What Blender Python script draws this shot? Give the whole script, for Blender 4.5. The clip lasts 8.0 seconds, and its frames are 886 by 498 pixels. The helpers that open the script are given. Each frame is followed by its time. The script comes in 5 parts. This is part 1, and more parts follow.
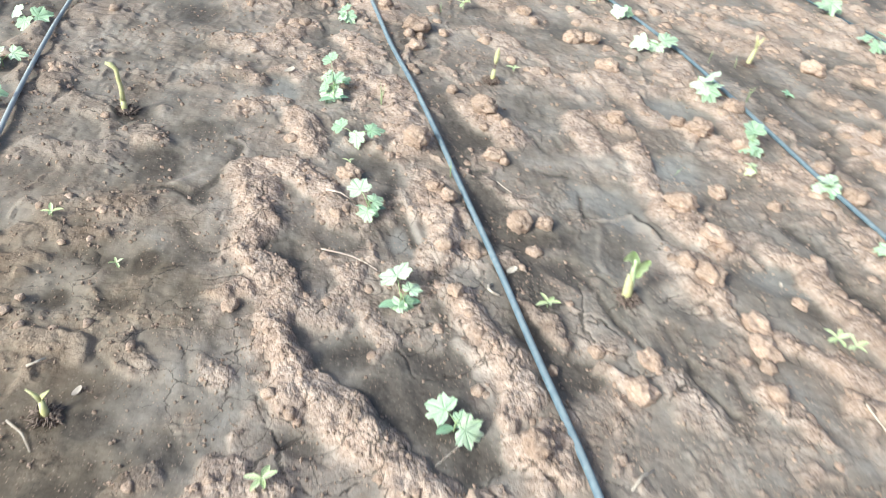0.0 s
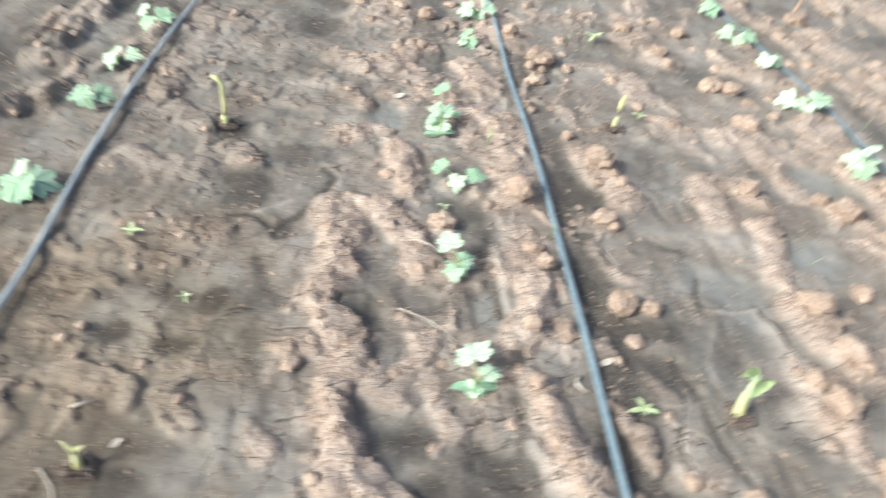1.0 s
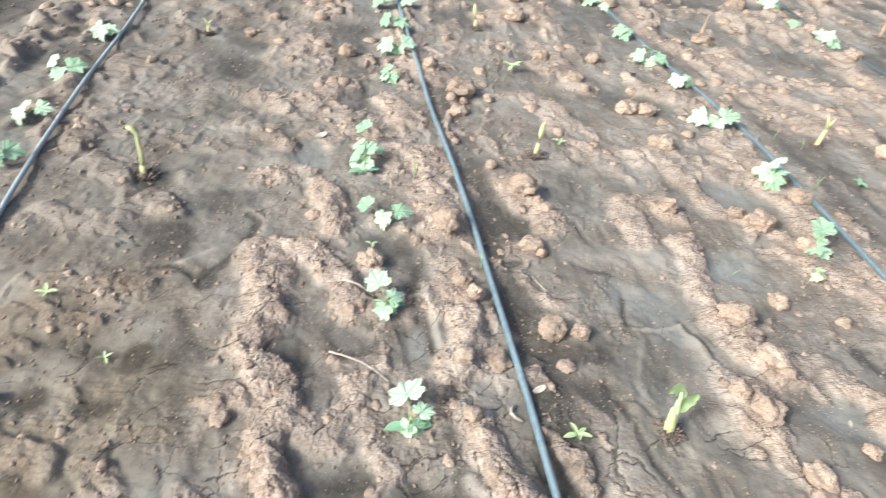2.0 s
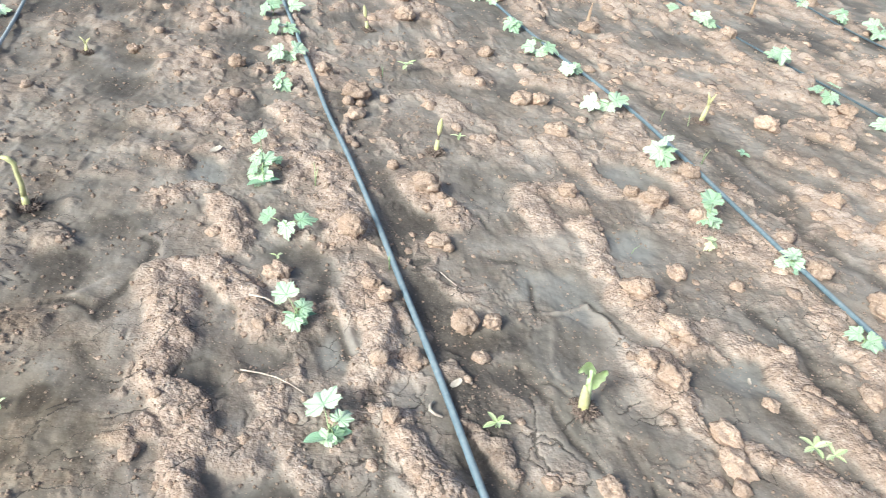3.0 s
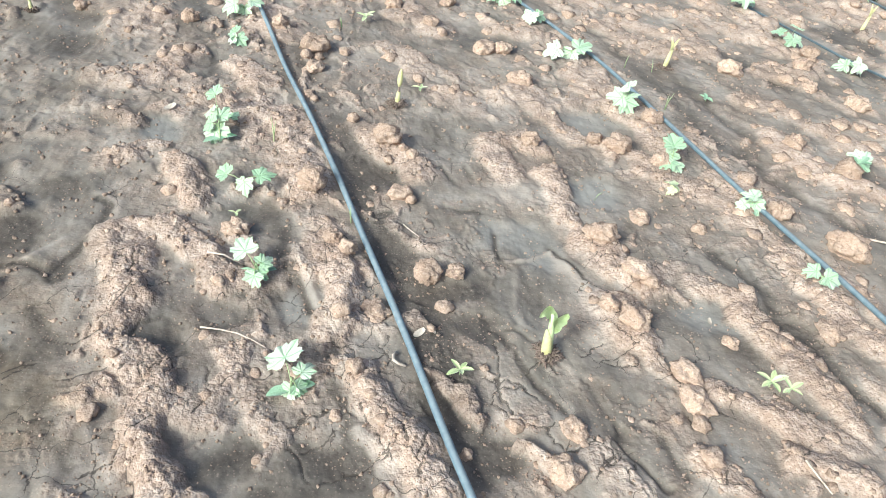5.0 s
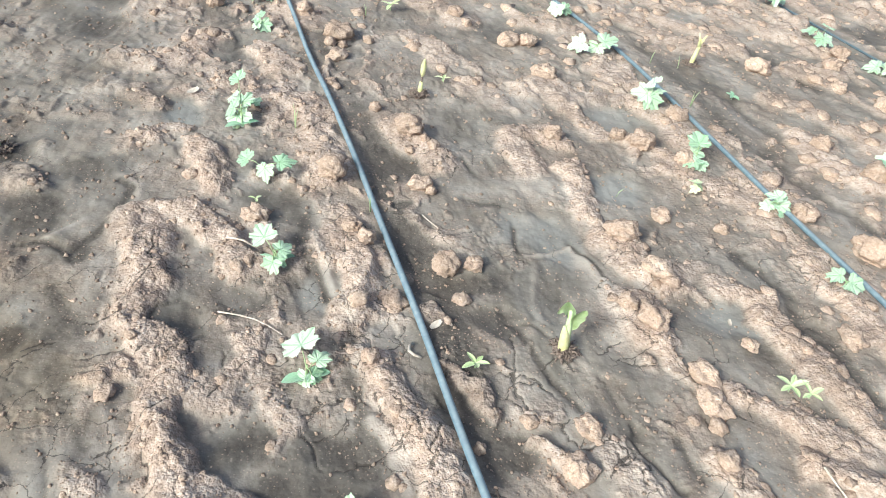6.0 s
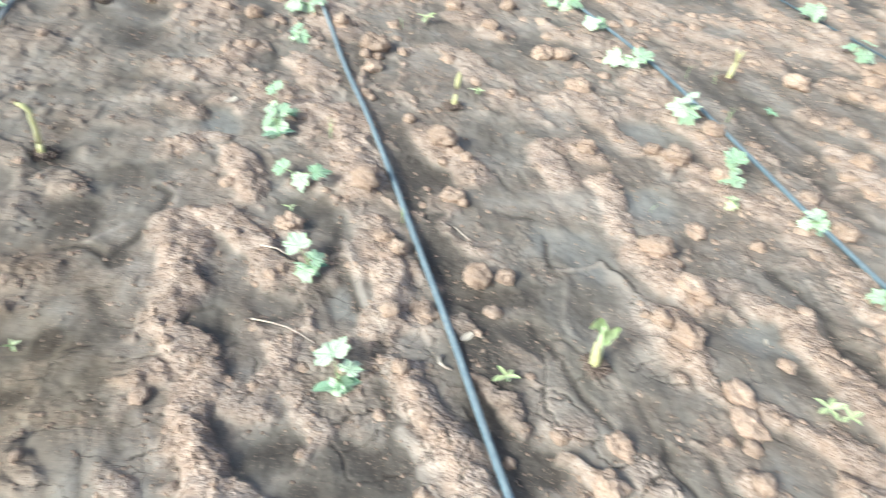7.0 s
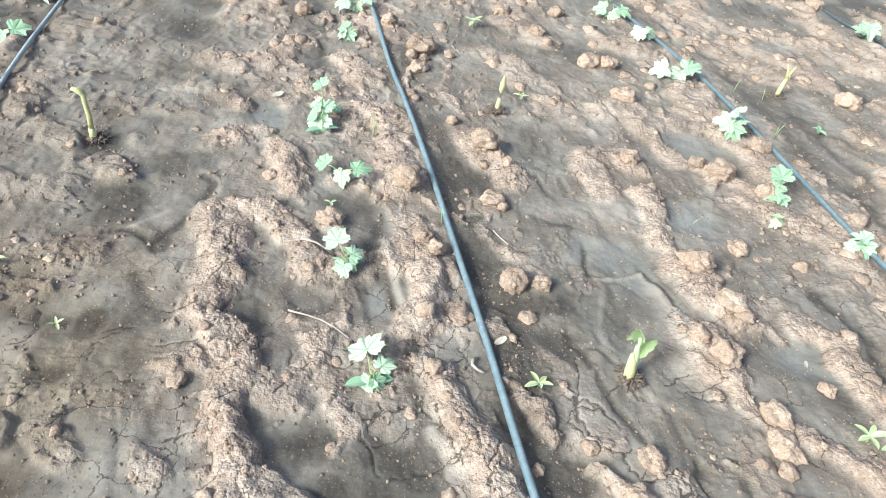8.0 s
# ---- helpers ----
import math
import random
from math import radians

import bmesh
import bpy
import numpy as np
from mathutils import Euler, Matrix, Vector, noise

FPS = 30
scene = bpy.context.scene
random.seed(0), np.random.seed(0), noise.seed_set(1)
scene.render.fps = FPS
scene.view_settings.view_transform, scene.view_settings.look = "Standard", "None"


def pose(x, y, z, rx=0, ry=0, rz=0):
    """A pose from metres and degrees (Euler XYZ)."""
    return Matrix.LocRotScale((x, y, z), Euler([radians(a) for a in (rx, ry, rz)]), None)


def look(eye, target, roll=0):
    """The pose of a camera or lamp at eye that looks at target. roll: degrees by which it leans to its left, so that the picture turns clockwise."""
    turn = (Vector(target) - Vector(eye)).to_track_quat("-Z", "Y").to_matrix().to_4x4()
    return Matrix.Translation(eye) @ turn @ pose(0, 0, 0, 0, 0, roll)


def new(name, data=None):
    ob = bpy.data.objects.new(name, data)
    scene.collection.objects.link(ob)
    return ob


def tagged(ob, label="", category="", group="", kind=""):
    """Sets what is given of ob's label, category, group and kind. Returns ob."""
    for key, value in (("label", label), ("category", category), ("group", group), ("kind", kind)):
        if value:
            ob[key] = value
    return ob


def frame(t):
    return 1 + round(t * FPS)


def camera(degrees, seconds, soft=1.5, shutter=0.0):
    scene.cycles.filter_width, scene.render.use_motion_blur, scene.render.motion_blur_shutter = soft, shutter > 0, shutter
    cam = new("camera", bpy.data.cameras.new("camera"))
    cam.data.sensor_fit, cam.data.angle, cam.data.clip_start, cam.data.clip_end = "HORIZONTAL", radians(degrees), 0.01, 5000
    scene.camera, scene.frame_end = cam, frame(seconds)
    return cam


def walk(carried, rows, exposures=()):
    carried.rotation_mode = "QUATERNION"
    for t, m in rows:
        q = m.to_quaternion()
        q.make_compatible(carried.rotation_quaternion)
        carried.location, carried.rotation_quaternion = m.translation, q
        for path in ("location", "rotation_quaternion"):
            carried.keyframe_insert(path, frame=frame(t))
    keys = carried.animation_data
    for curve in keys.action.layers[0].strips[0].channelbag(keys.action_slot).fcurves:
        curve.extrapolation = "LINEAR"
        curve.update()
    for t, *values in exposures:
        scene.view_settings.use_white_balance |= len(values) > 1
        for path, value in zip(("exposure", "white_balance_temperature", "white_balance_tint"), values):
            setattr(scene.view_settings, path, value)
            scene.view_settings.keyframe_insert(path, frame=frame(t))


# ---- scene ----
cam = camera(63.7, 8.0, soft=1.0, shutter=0.65)
EXPOSURE = 0.10
PATH = [
    (0, (0.429, 0.212, 1.159), (0.783, 1.767, -0.048), 8.39),
    (0.4, (0.436, 0.34, 1.149), (0.654, 1.906, -0.075), 7.57),
    (0.5, (0.438, 0.372, 1.147), (0.572, 1.938, -0.089), 6.26),
    (0.6, (0.443, 0.388, 1.152), (0.557, 1.962, -0.077), 7.14),
    (0.9, (0.458, 0.436, 1.167), (0.511, 2.014, -0.06), 8.11),
    (1, (0.463, 0.452, 1.172), (0.542, 2.025, -0.06), 9.93),
    (1.1, (0.467, 0.453, 1.175), (0.603, 2.066, 0.0), 12.51),
    (1.2, (0.471, 0.454, 1.178), (0.544, 2.056, -0.018), 9.46),
    (2.3, (0.514, 0.466, 1.207), (0.818, 2.099, 0.092), 9.24),
    (2.4, (0.518, 0.467, 1.209), (0.847, 2.103, 0.108), 8.95),
    (2.5, (0.522, 0.468, 1.212), (0.84, 2.109, 0.114), 7.42),
    (2.6, (0.525, 0.466, 1.212), (0.855, 2.109, 0.121), 6.99),
    (2.8, (0.532, 0.461, 1.211), (0.935, 2.071, 0.094), 7.28),
    (3, (0.538, 0.457, 1.21), (0.984, 2.048, 0.083), 7.96),
    (3.5, (0.548, 0.44, 1.215), (1.03, 2.049, 0.128), 8.51),
    (3.9, (0.561, 0.444, 1.194), (1.028, 2.002, 0.03), 8.56),
    (4, (0.564, 0.445, 1.189), (1.012, 1.987, -0.003), 8.1),
    (4.1, (0.568, 0.444, 1.189), (1.027, 1.976, -0.012), 7.44),
    (4.5, (0.583, 0.439, 1.19), (1.066, 1.96, -0.015), 7.24),
    (4.7, (0.581, 0.441, 1.189), (1.089, 1.953, -0.018), 7.67),
    (5.8, (0.574, 0.453, 1.182), (1.057, 1.959, -0.042), 8.71),
    (6, (0.573, 0.455, 1.181), (1.035, 1.959, -0.053), 8.66),
    (6.4, (0.571, 0.457, 1.183), (1.025, 1.969, -0.045), 8.7),
    (6.5, (0.571, 0.457, 1.183), (1.004, 1.975, -0.046), 7.67),
    (6.6, (0.569, 0.457, 1.183), (0.989, 1.978, -0.046), 7.65),
    (6.9, (0.565, 0.457, 1.181), (0.985, 1.984, -0.04), 8.61),
    (7, (0.563, 0.457, 1.181), (0.949, 1.996, -0.037), 8.02),
    (7.1, (0.56, 0.456, 1.181), (0.902, 2.012, -0.028), 7.44),
    (7.5, (0.549, 0.453, 1.18), (0.857, 2.019, -0.025), 8.69),
    (8, (0.545, 0.456, 1.174), (0.846, 2.012, -0.045), 9.13),
]
walk(cam, [(t, look(eye, target, roll)) for t, eye, target, roll in PATH], [(0.0, EXPOSURE - 0.02, 5340, -4), (6.0, EXPOSURE - 0.04, 5320, -5), (7.0, EXPOSURE, 5260, -6), (8.0, EXPOSURE, 5190, -7)])

# ---- light ----
SUN_TO = Vector((-0.74, -0.48, 0.60)).normalized()
world = bpy.data.worlds.new("sky")
scene.world = world
world.use_nodes = True
wn = world.node_tree.nodes
sky = wn.new("ShaderNodeTexSky")
sky.sky_type = "NISHITA"
sky.sun_disc = False
sky.sun_elevation = math.asin(SUN_TO.z)
sky.sun_rotation = math.atan2(SUN_TO.x, SUN_TO.y)
sky.air_density, sky.dust_density, sky.ozone_density = 0.7, 7.0, 0.4
wn["Background"].inputs["Strength"].default_value = 0.17
world.node_tree.links.new(sky.outputs[0], wn["Background"].inputs["Color"])
sun = new("sun", bpy.data.lights.new("sun", "SUN"))
sun.data.energy, sun.data.angle, sun.data.color = 3.1, radians(9.0), (1.0, 0.91, 0.80)
sun.matrix_world = look((0, 0, 8), Vector((0, 0, 8)) - SUN_TO)


# ---- materials ----
def material(name, rough=0.7, spec=0.5):
    m = bpy.data.materials.new(name)
    m.use_nodes = True
    b = m.node_tree.nodes["Principled BSDF"]
    b.inputs["Roughness"].default_value = rough
    b.inputs["Specular IOR Level"].default_value = spec
    return m, m.node_tree.nodes, m.node_tree.links, b


def noise_tex(nodes, links, coord, scale, detail=4, rough=0.55):
    n = nodes.new("ShaderNodeTexNoise")
    n.inputs["Scale"].default_value, n.inputs["Detail"].default_value, n.inputs["Roughness"].default_value = scale, detail, rough
    links.new(coord, n.inputs["Vector"])
    return n.outputs["Fac"]


def ramp(nodes, links, fac, *stops):
    r = nodes.new("ShaderNodeValToRGB")
    while len(r.color_ramp.elements) < len(stops):
        r.color_ramp.elements.new(0.5)
    for e, (p, c) in zip(r.color_ramp.elements, stops):
        e.position, e.color = p, (*c, 1)
    links.new(fac, r.inputs[0])
    return r.outputs["Color"]


def mix(nodes, links, fac, a, b, mode="MIX"):
    n = nodes.new("ShaderNodeMix")
    n.data_type, n.blend_type = "RGBA", mode
    for socket, v in ((n.inputs[0], fac), (n.inputs[6], a), (n.inputs[7], b)):
        if isinstance(v, (int, float)):
            socket.default_value = v
        elif isinstance(v, tuple):
            socket.default_value = (*v, 1)
        else:
            links.new(v, socket)
    return n.outputs[2]


def math_node(nodes, links, op, a, b=0.0, c=0.0):
    n = nodes.new("ShaderNodeMath")
    n.operation = op
    for socket, v in zip(n.inputs, (a, b, c)):
        if isinstance(v, (int, float)):
            socket.default_value = v
        else:
            links.new(v, socket)
    return n.outputs[0]


def attribute(nodes, name):
    n = nodes.new("ShaderNodeAttribute")
    n.attribute_name = name
    return n.outputs["Fac"]


def bump(nodes, links, bsdf, height, strength, distance):
    n = nodes.new("ShaderNodeBump")
    n.inputs["Distance"].default_value = distance
    if isinstance(strength, float):
        n.inputs["Strength"].default_value = strength
    else:
        links.new(strength, n.inputs["Strength"])
    links.new(height, n.inputs["Height"])
    links.new(n.outputs[0], bsdf.inputs["Normal"])


DRY_A, DRY_B, DRY_C = (0.355, 0.252, 0.191), (0.470, 0.350, 0.277), (0.60, 0.473, 0.392)


def granules(nodes, links, coord, scale):
    """Grains of earth: their roundness and a tone for each."""
    n = nodes.new("ShaderNodeTexVoronoi")
    n.inputs["Scale"].default_value = scale
    links.new(coord, n.inputs["Vector"])
    tone = nodes.new("ShaderNodeSeparateColor")
    links.new(n.outputs["Color"], tone.inputs[0])
    return math_node(nodes, links, "SUBTRACT", 1.0, n.outputs["Distance"]), tone.outputs[0]


def soil_material():
    m, nodes, links, b = material("soil", 0.9, 0.3)
    pos = nodes.new("ShaderNodeNewGeometry").outputs["Position"]
    silt, damp_shade, stain = attribute(nodes, "silt"), attribute(nodes, "damp_shade"), attribute(nodes, "stain")
    grain = noise_tex(nodes, links, pos, 120, 3, 0.6)
    patch = noise_tex(nodes, links, pos, 22, 5, 0.65)
    broad = noise_tex(nodes, links, pos, 4.5, 4, 0.6)
    ball, tone = granules(nodes, links, pos, 110)
    ball_b, tone_b = granules(nodes, links, pos, 260)
    both = math_node(nodes, links, "MULTIPLY_ADD", grain, 0.45, math_node(nodes, links, "MULTIPLY", patch, 0.55))
    both = math_node(nodes, links, "MULTIPLY_ADD", math_node(nodes, links, "SUBTRACT", tone, 0.5), 0.16, both)
    both = math_node(nodes, links, "MULTIPLY_ADD", math_node(nodes, links, "SUBTRACT", tone_b, 0.5), 0.14, both)
    dry_tone = math_node(nodes, links, "MULTIPLY_ADD", math_node(nodes, links, "SUBTRACT", broad, 0.5), 0.5, both)
    dry = ramp(nodes, links, dry_tone, (0.34, DRY_A), (0.5, DRY_B), (0.70, DRY_C))
    flat = math_node(nodes, links, "MULTIPLY_ADD", broad, 0.68, math_node(nodes, links, "MULTIPLY_ADD", patch, 0.22, math_node(nodes, links, "MULTIPLY", both, 0.10)))
    peb, peb_tone = granules(nodes, links, pos, 170)
    pebble = math_node(nodes, links, "MULTIPLY", math_node(nodes, links, "GREATER_THAN", peb, 0.66), math_node(nodes, links, "GREATER_THAN", peb_tone, 0.84))
    silt_col = ramp(nodes, links, flat, (0.36, (0.160, 0.137, 0.114)), (0.5, (0.244, 0.214, 0.182)), (0.63, (0.356, 0.318, 0.276)))
    worn = ramp(nodes, links, noise_tex(nodes, links, pos, 11, 7, 0.68), (0.30, (0.7, 0.7, 0.7)), (0.45, (1, 1, 1)))
    silt = math_node(nodes, links, "MULTIPLY", silt, worn)
    col = mix(nodes, links, silt, dry, silt_col)
    streak = nodes.new("ShaderNodeVectorMath")
    streak.operation = "MULTIPLY"
    streak.inputs[1].default_value = (9.0, 3.2, 1.0)
    links.new(pos, streak.inputs[0])
    wash = ramp(nodes, links, noise_tex(nodes, links, streak.outputs[0], 1.0, 6, 0.62), (0.42, (0, 0, 0)), (0.62, (1, 1, 1)))
    col = mix(nodes, links, math_node(nodes, links, "MULTIPLY", wash, math_node(nodes, links, "MULTIPLY", silt, 0.6)), col, mix(nodes, links, 1.0, col, (0.70, 0.63, 0.56), "MULTIPLY"))
    # dark soil colour, for damp places and for painted shade alike
    damp_shade_col = ramp(nodes, links, both, (0.3, (0.085, 0.069, 0.056)), (0.7, (0.145, 0.120, 0.099)))
    col = mix(nodes, links, damp_shade, col, damp_shade_col)
    col = mix(nodes, links, math_node(nodes, links, "MULTIPLY", attribute(nodes, "loam"), 0.8), col, mix(nodes, links, 1.0, col, (0.80, 0.73, 0.61), "MULTIPLY"))
    sheen_film = attribute(nodes, "sheen_film")
    # grey silt film; the sky's sheen on it is put into this colour
    sheen_film_col = ramp(nodes, links, flat, (0.40, (0.235, 0.213, 0.187)), (0.60, (0.335, 0.310, 0.278)))
    col = mix(nodes, links, math_node(nodes, links, "MULTIPLY", sheen_film, 0.85), col, sheen_film_col)
    col = mix(nodes, links, math_node(nodes, links, "MULTIPLY", stain, 0.65), col, (0.56, 0.475, 0.405))
    speck = ramp(nodes, links, noise_tex(nodes, links, pos, 240, 2, 0.5), (0.70, (0, 0, 0)), (0.77, (1, 1, 1)))
    col = mix(nodes, links, math_node(nodes, links, "MULTIPLY", speck, 0.4), col, (0.60, 0.54, 0.46))
    warp = nodes.new("ShaderNodeVectorMath")
    warp.operation = "MULTIPLY_ADD"
    bend = nodes.new("ShaderNodeTexNoise")
    bend.inputs["Scale"].default_value, bend.inputs["Detail"].default_value = 26, 4
    links.new(pos, bend.inputs["Vector"])
    links.new(bend.outputs["Color"], warp.inputs[0])
    warp.inputs[1].default_value = (0.055, 0.055, 0.0)
    links.new(pos, warp.inputs[2])
    net = nodes.new("ShaderNodeTexVoronoi")
    net.voronoi_dimensions, net.feature = "2D", "DISTANCE_TO_EDGE"
    net.inputs["Scale"].default_value = 10.5
    links.new(warp.outputs[0], net.inputs["Vector"])
    crack = attribute(nodes, "crack")
    gaps = ramp(nodes, links, noise_tex(nodes, links, pos, 13, 3, 0.6), (0.36, (0, 0, 0)), (0.50, (1, 1, 1)))
    width_ = math_node(nodes, links, "MULTIPLY", math_node(nodes, links, "MULTIPLY", crack, gaps), 0.016)
    line = math_node(nodes, links, "LESS_THAN", net.outputs["Distance"], width_)
    open_width = math_node(nodes, links, "MULTIPLY_ADD", noise_tex(nodes, links, pos, 40, 3, 0.6), 0.0030, 0.0006)
    line = math_node(nodes, links, "MAXIMUM", line, math_node(nodes, links, "LESS_THAN", attribute(nodes, "gap"), open_width))
    col = mix(nodes, links, math_node(nodes, links, "MULTIPLY", line, 0.75), col, (0.06, 0.047, 0.038))
    col = mix(nodes, links, math_node(nodes, links, "MULTIPLY", pebble, 0.28), col, dry)
    links.new(col, b.inputs["Base Color"])
    rough = math_node(nodes, links, "MULTIPLY_ADD", silt, -0.34, 0.92)
    rough = math_node(nodes, links, "MULTIPLY_ADD", damp_shade, -0.06, rough)
    rough = math_node(nodes, links, "MULTIPLY_ADD", sheen_film, -0.20, rough)
    links.new(rough, b.inputs["Roughness"])
    relief = math_node(nodes, links, "MULTIPLY_ADD", ball, 0.40, math_node(nodes, links, "MULTIPLY", grain, 0.5))
    relief = math_node(nodes, links, "MULTIPLY_ADD", noise_tex(nodes, links, pos, 48, 3, 0.6), 0.45, relief)
    relief = math_node(nodes, links, "MULTIPLY_ADD", ball_b, 0.20, relief)
    relief = math_node(nodes, links, "MULTIPLY_ADD", line, -0.8, relief)
    relief = math_node(nodes, links, "MULTIPLY_ADD", pebble, 0.5, relief)
    strength = math_node(nodes, links, "MULTIPLY_ADD", silt, -0.68, 0.74)
    strength = math_node(nodes, links, "MULTIPLY", strength, attribute(nodes, "fine"))
    strength = math_node(nodes, links, "MULTIPLY_ADD", damp_shade, 0.03, strength)
    bump(nodes, links, b, relief, strength, 0.0105)
    return m


def clod_material(name="clod_soil", dryness=1.0):
    m, nodes, links, b = material(name, 0.92, 0.25)
    rnd = nodes.new("ShaderNodeObjectInfo").outputs["Random"]
    geo = nodes.new("ShaderNodeNewGeometry")
    pos = geo.outputs["Position"]
    rnd = math_node(nodes, links, "FRACT", math_node(nodes, links, "ADD", rnd, geo.outputs["Random Per Island"]))
    grain = noise_tex(nodes, links, pos, 170, 6, 0.75)
    patch = noise_tex(nodes, links, pos, 30, 4, 0.6)
    ball, tone = granules(nodes, links, pos, 190)
    both = math_node(nodes, links, "MULTIPLY_ADD", grain, 0.5, math_node(nodes, links, "MULTIPLY", patch, 0.5))
    both = math_node(nodes, links, "MULTIPLY_ADD", math_node(nodes, links, "SUBTRACT", tone, 0.5), 0.2, both)
    col = ramp(nodes, links, both, (0.3, DRY_A), (0.5, DRY_B), (0.70, DRY_C))
    tint = ramp(nodes, links, rnd, *((p, tuple(dryness * v for v in c)) for p, c in ((0.0, (0.88, 0.85, 0.81)), (0.5, (1.00, 0.97, 0.93)), (1.0, (1.12, 1.10, 1.06)))))
    links.new(mix(nodes, links, 1.0, col, tint, "MULTIPLY"), b.inputs["Base Color"])
    bump(nodes, links, b, math_node(nodes, links, "MULTIPLY_ADD", ball, 0.5, grain), 0.5, 0.012)
    return m


def pipe_material(name="pipe_plastic", tone=1.0, mud=0.0):
    m, nodes, links, b = material(name, 0.5, 0.5)
    pos = nodes.new("ShaderNodeNewGeometry").outputs["Position"]
    dust = ramp(nodes, links, noise_tex(nodes, links, pos, 55, 5, 0.65), *((p, tuple(tone * v for v in c)) for p, c in ((0.40, (0.145, 0.205, 0.250)), (0.60, (0.215, 0.285, 0.330)), (0.8, (0.38, 0.38, 0.37)))))
    # paler grey where the pipe faces up
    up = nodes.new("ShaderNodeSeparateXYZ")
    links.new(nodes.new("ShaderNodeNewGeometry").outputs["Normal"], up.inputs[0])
    top_share = ramp(nodes, links, up.outputs["Z"], (0.35, (0, 0, 0)), (0.95, (1, 1, 1)))
    top_share = math_node(nodes, links, "MULTIPLY", top_share, math_node(nodes, links, "MULTIPLY", noise_tex(nodes, links, pos, 35, 4, 0.6), 0.95))
    col = mix(nodes, links, top_share, dust, (0.36 * tone, 0.385 * tone, 0.395 * tone))
    links.new(mix(nodes, links, mud, col, (0.56, 0.55, 0.53)), b.inputs["Base Color"])
    links.new(ramp(nodes, links, noise_tex(nodes, links, pos, 90), (0.3, (0.38, 0.38, 0.38)), (0.7, (0.62, 0.62, 0.62))), b.inputs["Roughness"])
    return m


def leaf_material(name, low, high, vein):
    m, nodes, links, b = material(name, 0.48, 0.5)
    co = nodes.new("ShaderNodeTexCoord").outputs["Object"]
    rnd = nodes.new("ShaderNodeObjectInfo").outputs["Random"]
    blotch = noise_tex(nodes, links, co, 60, 4, 0.6)
    col = ramp(nodes, links, math_node(nodes, links, "MULTIPLY_ADD", rnd, 0.6, math_node(nodes, links, "MULTIPLY", blotch, 0.6)), (0.28, low), (0.85, high))
    links.new(mix(nodes, links, math_node(nodes, links, "MULTIPLY", attribute(nodes, "vein"), 0.8), col, vein), b.inputs["Base Color"])
    b.inputs["Subsurface Weight"].default_value = 0.25
    b.inputs["Subsurface Radius"].default_value = (0.004, 0.006, 0.002)
    b.inputs["Subsurface Scale"].default_value = 0.5
    b.inputs["Sheen Weight"].default_value = 0.3
    bump(nodes, links, b, blotch, 0.35, 0.004)
    return m


def plain_noise_material(name, low, high, scale, rough):
    m, nodes, links, b = material(name, rough, 0.4)
    co = nodes.new("ShaderNodeTexCoord").outputs["Object"]
    n = noise_tex(nodes, links, co, scale, 4, 0.65)
    links.new(ramp(nodes, links, n, (0.3, low), (0.7, high)), b.inputs["Base Color"])
    bump(nodes, links, b, n, 0.4, 0.002)
    return m


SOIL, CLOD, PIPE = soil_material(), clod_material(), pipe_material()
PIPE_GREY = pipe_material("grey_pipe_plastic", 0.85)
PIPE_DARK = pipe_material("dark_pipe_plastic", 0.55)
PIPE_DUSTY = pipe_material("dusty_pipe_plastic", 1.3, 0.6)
CRUMB_SOIL = clod_material("crumb_soil", 0.80)
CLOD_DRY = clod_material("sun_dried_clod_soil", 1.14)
LEAF = leaf_material("seedling_leaf", (0.33, 0.47, 0.29), (0.64, 0.75, 0.53), (0.21, 0.37, 0.18))
SEED_LEAF = leaf_material("seed_leaf", (0.21, 0.37, 0.22), (0.37, 0.53, 0.34), (0.30, 0.46, 0.28))
LEAF_YELLOW = leaf_material("yellow_leaf", (0.52, 0.60, 0.27), (0.70, 0.76, 0.45), (0.40, 0.50, 0.20))
STEM = plain_noise_material("seedling_stem", (0.30, 0.42, 0.18), (0.45, 0.52, 0.28), 90, 0.5)
SHEATH = plain_noise_material("shoot_sheath", (0.58, 0.55, 0.24), (0.72, 0.69, 0.40), 60, 0.45)
SHOOT_LEAF = plain_noise_material("shoot_leaf", (0.50, 0.62, 0.27), (0.74, 0.82, 0.52), 60, 0.45)
ROOT = plain_noise_material("root_fibre", (0.045, 0.030, 0.024), (0.36, 0.27, 0.22), 160, 0.95)
STRAW = plain_noise_material("dry_straw", (0.46, 0.37, 0.29), (0.74, 0.65, 0.55), 70, 0.8)
GRASS = plain_noise_material("grass_blade", (0.13, 0.23, 0.09), (0.27, 0.40, 0.17), 20, 0.6)
STUB = plain_noise_material("dry_stub", (0.34, 0.22, 0.14), (0.56, 0.42, 0.29), 60, 0.85)


# ---- relief of the ground ----
def hashed(ix, iy, seed):
    h = (ix.astype(np.int64) * 374761393 + iy.astype(np.int64) * 668265263 + seed * 974634777) & 0xFFFFFFFF
    h = ((h ^ (h >> 13)) * 1274126177) & 0xFFFFFFFF
    h = ((h ^ (h >> 16)) * 2246822519) & 0xFFFFFFFF
    return (h ^ (h >> 15)) / 4294967295.0


